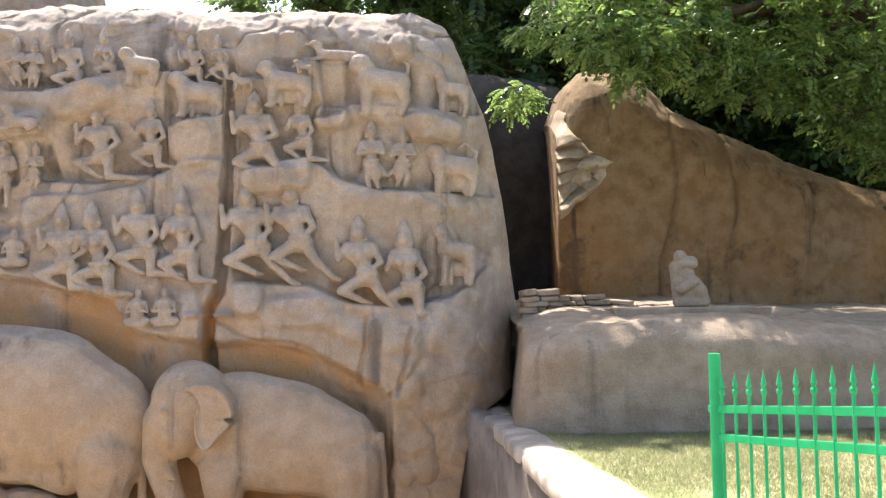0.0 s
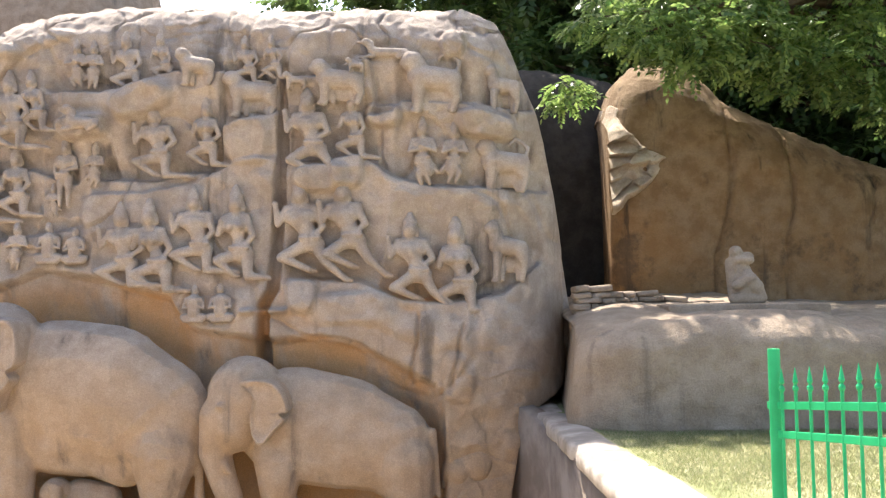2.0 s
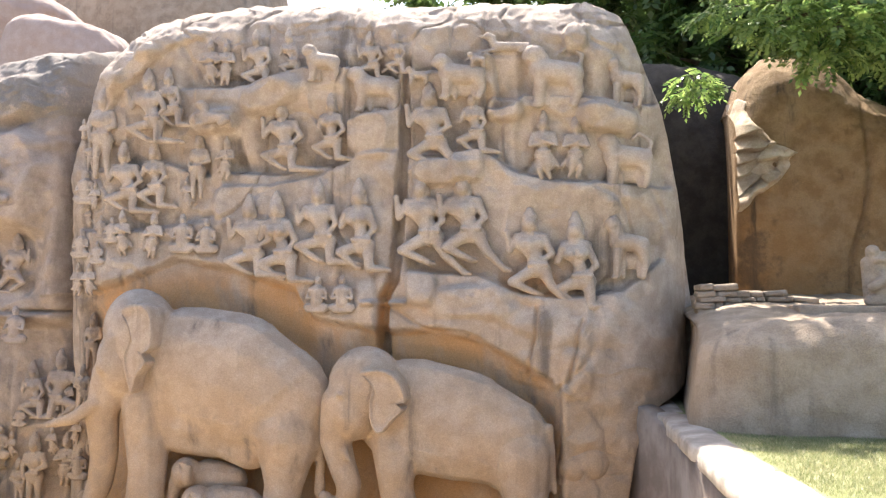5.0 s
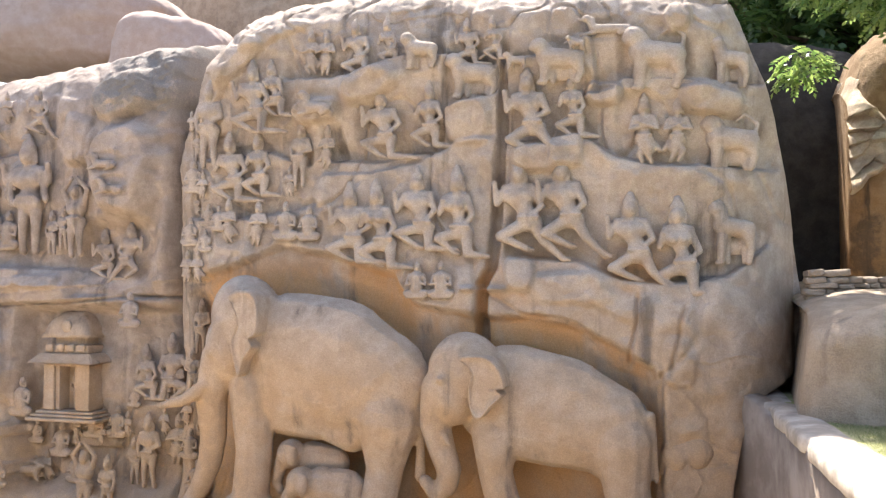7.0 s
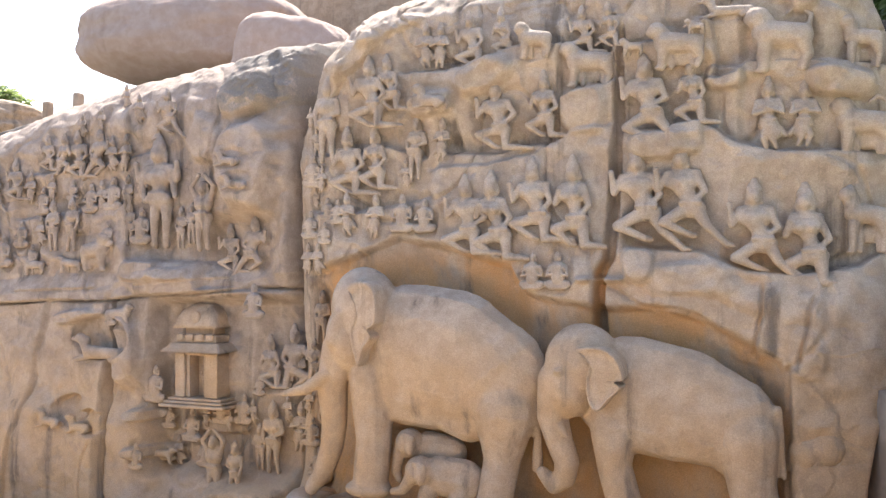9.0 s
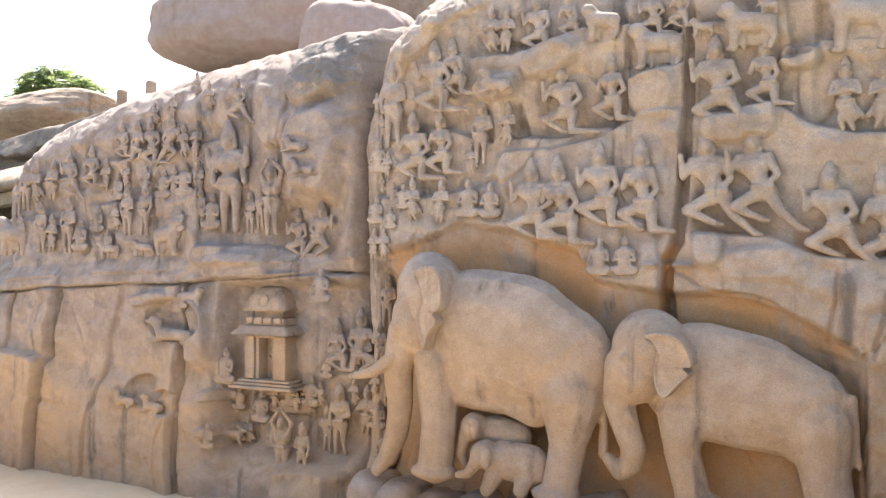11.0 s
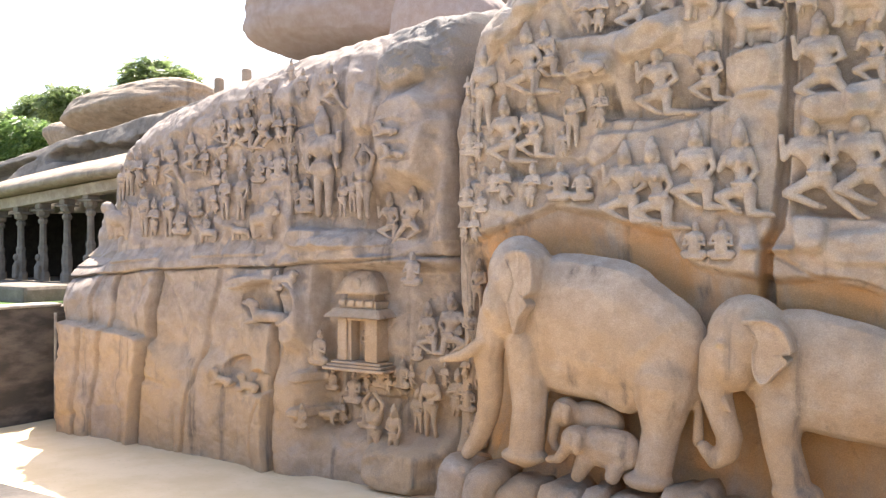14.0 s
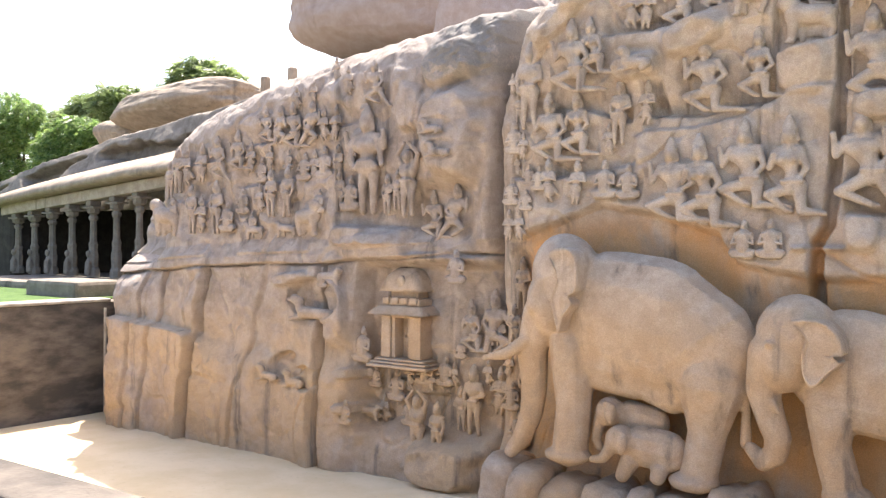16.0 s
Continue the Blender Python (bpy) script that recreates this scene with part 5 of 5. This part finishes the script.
def crown_mesh(name, clumps, sprays, size, material, seed, pairs=5):
    rng = np.random.RandomState(seed)
    tv, tf = spray_template(size, pairs)
    clumps = np.array(clumps, float)
    vol = clumps[:, 3] ** 2
    pick = rng.choice(len(clumps), sprays, p=vol / vol.sum())
    d = rng.normal(size=(sprays, 3))
    d /= np.linalg.norm(d, axis=1)[:, None]
    c = clumps[pick, :3] + d * (clumps[pick, 3] * rng.uniform(0.45, 1.0, sprays) ** 0.6)[:, None] * (1, 1, 0.75)
    yaw = np.arctan2(d[:, 1], d[:, 0]) - math.pi / 2 + rng.normal(0, 0.8, sprays)
    tilt = rng.normal(-0.25, 0.45, sprays)
    roll = rng.normal(0, 0.5, sprays)
    sc = rng.uniform(0.7, 1.25, sprays)
    x, y, z = tv[None, :, 0] * sc[:, None], tv[None, :, 1] * sc[:, None], tv[None, :, 2] * sc[:, None]
    x, z = x * np.cos(roll)[:, None] - z * np.sin(roll)[:, None], x * np.sin(roll)[:, None] + z * np.cos(roll)[:, None]
    y, z = y * np.cos(tilt)[:, None] - z * np.sin(tilt)[:, None], y * np.sin(tilt)[:, None] + z * np.cos(tilt)[:, None]
    x, y = x * np.cos(yaw)[:, None] - y * np.sin(yaw)[:, None], x * np.sin(yaw)[:, None] + y * np.cos(yaw)[:, None]
    p = np.stack([x, y, z], -1) + c[:, None]
    n = len(tv)
    f = (tf[None] + np.arange(sprays)[:, None, None] * n).reshape(-1, 4)
    return mesh_from(name, p.reshape(-1, 3), f, material, False)


def branch(bm, pts, r0, r1, sides=9):
    """A tapered, bent limb through the points."""
    rings = []
    for k, p in enumerate(pts):
        a = Vector(pts[max(k - 1, 0)])
        b = Vector(pts[min(k + 1, len(pts) - 1)])
        t = (b - a).normalized()
        s = t.cross(Vector((0.3, 1, 0.1))).normalized()
        w = t.cross(s)
        r = r0 + (r1 - r0) * k / (len(pts) - 1)
        rings.append([bm.verts.new(Vector(p) + (s * math.cos(q) + w * math.sin(q)) * r * (1 + 0.12 * math.sin(3 * q + k))) for q in np.linspace(0, 2 * math.pi, sides + 1)[:-1]])
    for a, b in zip(rings, rings[1:]):
        for i in range(sides):
            bm.faces.new((a[i], a[(i + 1) % sides], b[(i + 1) % sides], b[i]))


def tree(label, foot, top, clumps, sprays, size, material, seed, thick=0.3, pairs=5):
    t = thing("tree", label, "tree", foot)
    rng = random.Random(seed)
    bm = bmesh.new()
    f, m = Vector(foot), Vector(top)
    mid = f.lerp(m, 0.5) + Vector((rng.uniform(-0.3, 0.3), rng.uniform(-0.3, 0.3), 0))
    branch(bm, [f - Vector((0, 0, 0.3)), f.lerp(mid, 0.5), mid, m], thick, thick * 0.55)
    for x, y, z, r in clumps:
        if r < 0.5:
            continue
        a = mid.lerp(m, rng.uniform(0.2, 1.0))
        b = Vector((x, y, z))
        k = a.lerp(b, 0.5) + Vector((rng.uniform(-0.3, 0.3), 0, 0.25 + rng.uniform(-0.2, 0.2)))
        branch(bm, [a, a.lerp(k, 0.6), k, k.lerp(b, 0.6), b], thick * 0.3, thick * 0.05, 6)
    bmesh.ops.recalc_face_normals(bm, faces=bm.faces)
    ob = under(part("trunk", bm, BARK), t)
    for q in ob.data.polygons:
        q.use_smooth = True
    under(part("crown", crown_mesh("crown", clumps, sprays, size, material, seed, pairs)), t)
    return t


# clumps above z 7.5 are added out of view to shade outcrop and boulder
tree("leafy tree with fine pinnate foliage overhanging the boulder", (9.6, 17.5, 0.3), (7.2, 15.6, 6.6),
     ((1.7, 13.8, 5.75, 0.55), (2.3, 13.6, 5.45, 0.6), (3.0, 13.7, 5.3, 0.75), (3.9, 13.9, 5.35, 0.8), (4.8, 14.2, 5.1, 0.8), (5.7, 14.2, 5.0, 0.9), (6.7, 14.3, 4.5, 0.9), (7.4, 14.0, 5.2, 1.1),
      (3.4, 14.2, 6.3, 1.0), (5.0, 14.4, 6.3, 1.2), (6.8, 14.8, 6.6, 1.4), (8.4, 14.6, 4.2, 1.1), (2.4, 14.6, 6.6, 0.8), (4.2, 15.4, 7.2, 1.2), (1.2, 14.6, 4.75, 0.35), (5.0, 17.5, 9.0, 1.8), (8.0, 16.5, 8.6, 1.8), (7.3, 14.2, 3.9, 0.8), (-0.5, 14.8, 8.2, 0.9), (0.5, 14.7, 8.0, 0.9), (5.2, 12.2, 8.7, 1.6), (7.6, 12.2, 8.6, 2.0), (9.5, 13, 7.6, 2.0)),
     10500, 0.26, LEAF_BRIGHT, 5, 0.32)
tree("dense tree behind the boulders, its green darkened for shade", (3.5, 23.5, 0.2), (3.0, 23.5, 8.0),
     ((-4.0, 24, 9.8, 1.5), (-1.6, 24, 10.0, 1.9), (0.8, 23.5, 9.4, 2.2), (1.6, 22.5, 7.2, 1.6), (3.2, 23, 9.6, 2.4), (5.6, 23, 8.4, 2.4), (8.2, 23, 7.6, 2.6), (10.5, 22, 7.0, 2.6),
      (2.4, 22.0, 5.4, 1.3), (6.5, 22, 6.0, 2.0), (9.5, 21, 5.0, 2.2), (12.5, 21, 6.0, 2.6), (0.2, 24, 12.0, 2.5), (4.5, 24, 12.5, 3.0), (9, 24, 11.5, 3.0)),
     7500, 0.62, LEAF_SHADED, 8, 0.4)
tree("dense tree closing the view behind the hill, its green darkened for shade", (8, 30, 0.2), (8, 30, 9),
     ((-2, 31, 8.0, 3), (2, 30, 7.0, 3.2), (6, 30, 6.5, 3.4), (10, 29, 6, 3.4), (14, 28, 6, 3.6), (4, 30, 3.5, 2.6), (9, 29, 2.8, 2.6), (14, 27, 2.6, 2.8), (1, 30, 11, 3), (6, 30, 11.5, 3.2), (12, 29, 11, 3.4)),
     6000, 1.0, LEAF_SHADED, 9, 0.45)
tree("rounded sunlit green tree below the hill", (-50.5, 33, 0), (-50.5, 33, 5),
     ((-50.5, 32, 7.6, 1.7), (-52, 32, 6.8, 1.7), (-49.3, 32, 6.7, 1.5), (-51, 31.5, 5.6, 1.8), (-48.8, 32, 7.6, 1.0)), 5400, 0.36, LEAF_BRIGHT, 12, 0.3)
tree("broad green tree at the edge of the site", (-58.5, 33, 0), (-58, 33, 6),
     ((-58.5, 32, 9.6, 2.0), (-60.5, 32, 8.4, 2.4), (-57, 32, 8.2, 1.8), (-58, 31.5, 5.8, 1.9), (-61, 31, 5.4, 2.2), (-55.6, 32, 9.4, 1.0), (-56, 31.6, 4.6, 1.2)), 7800, 0.36, LEAF_BRIGHT, 13, 0.4)
tree("hazy green trees on the far slope", (-66, 47, 4), (-66, 47, 10),
     ((-73, 46, 11.2, 2.2), (-69.5, 46, 12.0, 2.4), (-66, 46, 12.2, 2.6), (-63, 46, 11.5, 2.0)), 4500, 0.6, LEAF_FAR, 14, 0.4)
tree("hazy green tree on the crest", (-57, 48, 4), (-57, 48, 11),
     ((-57.5, 47, 14.0, 2.2), (-54.8, 47, 13.4, 1.8), (-60, 47, 12.8, 1.6), (-56, 47, 12.2, 2.0)), 3300, 0.6, LEAF_FAR, 15, 0.4)


# ---- beside the lawn ----
def fence():
    """Welded steel fence: a tall end post, two rails and spear-headed pickets, running towards the eye."""
    ob = thing("metal_fence", "bright green painted steel fence with spear-headed pickets", "fence", (1.46, 5.0, 0.0))
    run = Vector((0.19, -1.0, 0.11)).normalized()
    rise = -math.degrees(math.asin(run.z))
    turn = math.degrees(math.atan2(run.y, run.x))
    def piece(name, lo, hi, bevel=0.004):
        bm = bmesh.new()
        box(bm, lo, hi, bevel)
        o = part(name, bm, GREEN_PAINT, ob)
        o.matrix_local = pose(0, 0, 0, 0, rise, turn)
        return o
    post = bmesh.new()
    bmesh.ops.create_cone(post, cap_ends=True, segments=20, radius1=0.032, radius2=0.032, depth=1.32, matrix=Matrix.Translation((0, 0, 0.61)))
    part("post", post, GREEN_PAINT, ob)
    end = 2.3
    for z in (0.965, 0.815, 0.30):
        piece("rail", (0.02, -0.006, z - 0.02), (end, 0.006, z + 0.02))
    bm = bmesh.new()
    bmesh.ops.create_cone(bm, cap_ends=True, segments=10, radius1=0.0085, radius2=0.0085, depth=0.95, matrix=Matrix.Translation((0, 0, 0.57)))
    tip = bmesh.new()
    for r1, r2, z0, z1 in ((0.009, 0.015, 1.04, 1.052), (0.015, 0.015, 1.052, 1.064), (0.015, 0.007, 1.064, 1.076), (0.007, 0.014, 1.076, 1.092), (0.014, 0.001, 1.092, 1.165)):
        bmesh.ops.create_cone(tip, cap_ends=True, segments=10, radius1=r1, radius2=r2, depth=z1 - z0, matrix=Matrix.Translation((0, 0, (z0 + z1) / 2)))
    me = bpy.data.meshes.new("picket")
    bm.to_mesh(me)
    bm.free()
    me.materials.append(GREEN_PAINT)
    spear = bpy.data.meshes.new("spear_head")
    tip.to_mesh(spear)
    tip.free()
    spear.materials.append(GREEN_PAINT)
    for k in range(16):
        o = part("picket", me, None, ob)
        d = run * (0.075 + 0.142 * k)
        o.matrix_local = pose(d.x, d.y, d.z, 0, 0, turn)
        part("spear_head", spear, None, o)


fence()


def monkey_statue():
    """The little group of seated monkeys, kept as plain rounded forms."""
    c = Clay()
    c.limb(3.14, 1.50, 0.15, 3.12, 1.78, 0.12, 0, 0)
    c.limb(3.12, 1.78, 0.12, 3.05, 1.95, 0.09, 0, 0)
    c.ball(3.04, 2.03, 0.085, 0.085, -0.02, 0.09)
    c.limb(3.02, 1.46, 0.08, 2.98, 1.9, 0.07, 0.03, 0.03)
    c.limb(3.06, 1.92, 0.05, 3.2, 1.92, 0.05, -0.08, -0.1)
    c.ball(3.18, 1.96, 0.09, 0.075, -0.02, 0.08)
    c.limb(3.16, 1.72, 0.09, 3.26, 1.58, 0.1, -0.08, -0.1)
    c.limb(3.26, 1.58, 0.09, 3.34, 1.45, 0.05, -0.1, -0.12)
    c.limb(2.98, 1.44, 0.07, 3.32, 1.44, 0.07, -0.1, -0.1)
    c.limb(3.0, 1.6, 0.06, 3.2, 1.7, 0.06, -0.14, -0.16)
    p, f = np.concatenate(c.v), np.concatenate(c.f)
    ob = new("statue", mesh_from("statue", p * (1, 1, 1) + (0, 11.8, 0.04), f, GRANITE_GREY))
    r = ob.modifiers.new("weld", "REMESH")
    r.mode, r.voxel_size, r.use_smooth_shade = "VOXEL", 0.018, True
    s = ob.modifiers.new("wear", "SMOOTH")
    s.factor, s.iterations = 0.5, 3
    tagged(ob, "small worn granite statue of seated monkeys on a slab", "statue")


monkey_statue()
bm = bmesh.new()
box(bm, (2.1, 11.35, 1.22), (4.05, 12.6, 1.42), 0.02)
for v in bm.verts:
    v.co += Vector((0.03, 0.04, 0.008)) * noise.noise(v.co * 2.0)
tagged(part("stone_slab", bm, GRANITE_GREY), "flat grey stone slab lying on the outcrop", "slab")


def dry_wall():
    """Loose stones stacked in the gap between the boulders."""
    ob = thing("dry_stone_wall", "low dry wall of stacked pale field stones", "wall", (1.7, 12.7, 1.1))
    rng = random.Random(4)
    z = 1.1
    while z < 1.68:
        h = rng.uniform(0.065, 0.105)
        x = 1.0 + rng.uniform(0, 0.1)
        end = min(3.3, 1.25 + (1.70 - z - h) / 0.13)
        while x < end:
            w = rng.uniform(0.11, 0.36)
            tall = h * rng.uniform(0.88, 1.0)
            d = SMALL_V
            r = (np.abs(d) ** 7).sum(1) ** (-1 / 7)
            p = d * r[:, None] * (1 + 0.13 * value_noise(d * 1.5 + z * 33 + x * 7, 1.3, 3, 3))[:, None]
            p = p * (w * 0.5, 0.2, tall * 0.5)
            o = part("stone", mesh_from("stone", p, SMALL_F, GRANITE_GREY), None, None)
            o.matrix_world = pose(x + w / 2, 12.72 + rng.uniform(-0.03, 0.03) + 0.35 * (x - 1), z + h / 2, rng.uniform(-3, 3), rng.uniform(-5, 5), rng.uniform(-8, 8))
            under(o, ob)
            x += w - 0.01
        z += h - 0.008


dry_wall()


def grass_blades():
    rng = np.random.RandomState(3)
    n = 170000
    x, y = rng.uniform(0.9, 6.5, n), 10.7 - 7.0 * rng.uniform(0, 1, n) ** 1.2
    keep = x > 0.03 + east_wall_x(y) + east_coping_wide(y)
    x, y = x[keep], y[keep]
    n = len(x)
    a, h = rng.uniform(0, 6.28, n), rng.uniform(0.0, 0.022, n)
    w = 0.0025 + 0.002 * rng.uniform(0, 1, n)
    z = np.full(n, 0.015)
    lean = rng.normal(0, 0.02, (n, 2))
    v = np.stack([np.stack([x - w * np.cos(a), y - w * np.sin(a), z], 1), np.stack([x + w * np.cos(a), y + w * np.sin(a), z], 1),
                  np.stack([x + lean[:, 0], y + lean[:, 1], z + h + 0.02], 1)], 1)
    tagged(new("grass", mesh_from("grass", v.reshape(-1, 3), np.arange(n * 3).reshape(-1, 3), GRASS_LEAF, False)), "short blades of sparse green and straw-coloured grass", "grass", kind="stuff")


GRASS_LEAF = leaf_mat("grass_blade", (0.17, 0.21, 0.085), (0.40, 0.38, 0.22))
grass_blades()


# ---- the pillared hall ----
def hall():
    ob = thing("pillared_hall", "rock-cut pillared hall with a heavy sloping eave", "building", (-27, 17, -0.2))
    def blk(name, lo, hi, mat, bevel=0.03):
        bm = bmesh.new()
        box(bm, lo, hi, bevel)
        return under(part(name, bm, mat), ob)
    blk("plinth", (-29.2, 14.2, -0.9), (-18.9, 19.4, 0.24), HALL_STONE, 0.12)
    blk("podium", (-22.5, 12.75, -0.9), (-20.3, 14.19, 0.42), HALL_STONE, 0.1)
    blk("step", (-31.4, 16.7, -0.4), (-29.41, 17.6, 0.1), HALL_STONE, 0.04)
    blk("floor_slab", (-33, 17.45, -0.5), (-29.41, 22, 0.2), GRANITE_GREY)
    # inner walls coloured near-black to stand for the hall's deep shade
    blk("back_wall", (-33, 21.0, 0.0), (-20, 21.4, 3.6), SHADED_DARK_ROCK)
    blk("side_wall", (-33.2, 16.8, -0.3), (-30.3, 21.0, 2.65), SHADED_DARK_ROCK, 0.2)
    xs = np.linspace(-31.2, -20.5, 60)
    prof = ((0.0, 0.0), (-0.55, -0.02), (-0.72, 0.05), (-0.70, 0.2), (-0.3, 0.42), (0.6, 0.72), (2.2, 1.2))
    v = []
    for x in xs:
        low = np.interp(x, [-31, -30.4, -28, -23.4, -20.5], [2.5, 2.6, 2.85, 3.25, 3.4])
        for a, b in prof:
            v.append((x, 17.0 + a, low + b))
    v = np.array(v)
    v += 0.04 * value_noise(v, 0.9, 91, 3)[:, None]
    under(part("eave", mesh_from("eave", v, sheet_faces(60, 7), GRANITE_GREY)), ob)
    bm = bmesh.new()
    vs = box(bm, (-31, 16.75, 0), (-20.5, 17.25, 0.34), 0.03)
    for q in vs:
        q.co.z += np.interp(q.co.x, [-31, -23.5, -20.5], [2.22, 2.93, 3.1])
    under(part("beam", bm, GRANITE), ob)
    for x, top in ((-30.3, 2.1), (-29.3, 2.16), (-28.25, 2.25), (-27.12, 2.32), (-25.96, 2.4), (-24.75, 2.52), (-23.62, 2.66)):
        h = top - 0.26
        c = Clay()
        rings = ((0.0, 0.2), (0.1, 0.2), (0.14, 0.15), (0.30, 0.17), (0.40, 0.13), (0.48, 0.15), (0.52, 0.11), (0.82, 0.10), (0.84, 0.14), (0.88, 0.15), (0.91, 0.10), (0.94, 0.19), (1.0, 0.21))
        bm = bmesh.new()
        last = None
        for f, r in rings:
            ring = [bm.verts.new((x + r * math.cos(q), 17 + r * math.sin(q), 0.26 + f * h)) for q in np.linspace(math.pi / 8, 2 * math.pi + math.pi / 8, 9)[:-1]]
            if last:
                for i in range(8):
                    bm.faces.new((last[i], last[(i + 1) % 8], ring[(i + 1) % 8], ring[i]))
            last = ring
        bm.faces.new(last)
        col = under(part("column", bm, HALL_STONE), ob)
        bm = bmesh.new()
        box(bm, (x - 0.3, 16.78, top), (x + 0.3, 17.22, top + 0.07), 0.02)
        box(bm, (x - 0.13, 16.8, top + 0.07), (x + 0.13, 17.2, top + 0.30), 0.03)
        under(part("bracket", bm, HALL_STONE), col)
        if abs(x + 24.75) > 0.1:
            c = Clay()
            c.limb(x, 0.40, 0.13, x - 0.02, 0.75, 0.11, -0.12, -0.12)
            c.ball(x - 0.03, 0.98, 0.10, 0.12, -0.14, 0.1)
            c.limb(x - 0.07, 0.7, 0.05, x - 0.09, 0.34, 0.05, -0.2, -0.2)
            c.limb(x + 0.07, 0.7, 0.05, x + 0.06, 0.34, 0.05, -0.2, -0.2)
            c.finish("lion_base", col, 17, 0.03, 2, "", HALL_STONE)


hall()
slab("lawn_west", (-60, 4.0, -0.05), (-19.95, 16.6, 0.03), GRASS_GREEN, "strip of green lawn in front of the pillared hall", "lawn")

bm = bmesh.new()
bmesh.ops.create_cone(bm, cap_ends=True, segments=12, radius1=0.035, radius2=0.035, depth=2.5, matrix=Matrix.Translation((-19.05, 12.75, -1.4)))
tagged(part("drain_pipe", bm, PLASTER), "thin pale grey vertical pipe at the corner of the court", "pipe")
for x, z in ((-15.5, 5.0), (-14.65, 5.12)):
    bm = bmesh.new()
    box(bm, (x - 0.085, 14.3, z - 0.7), (x + 0.085, 14.5, z + 0.14), 0.05)
    tagged(part("stone_stub", bm, GRANITE_GREY), "small upright stone stub on the crest", "stone", "stubs on the crest")
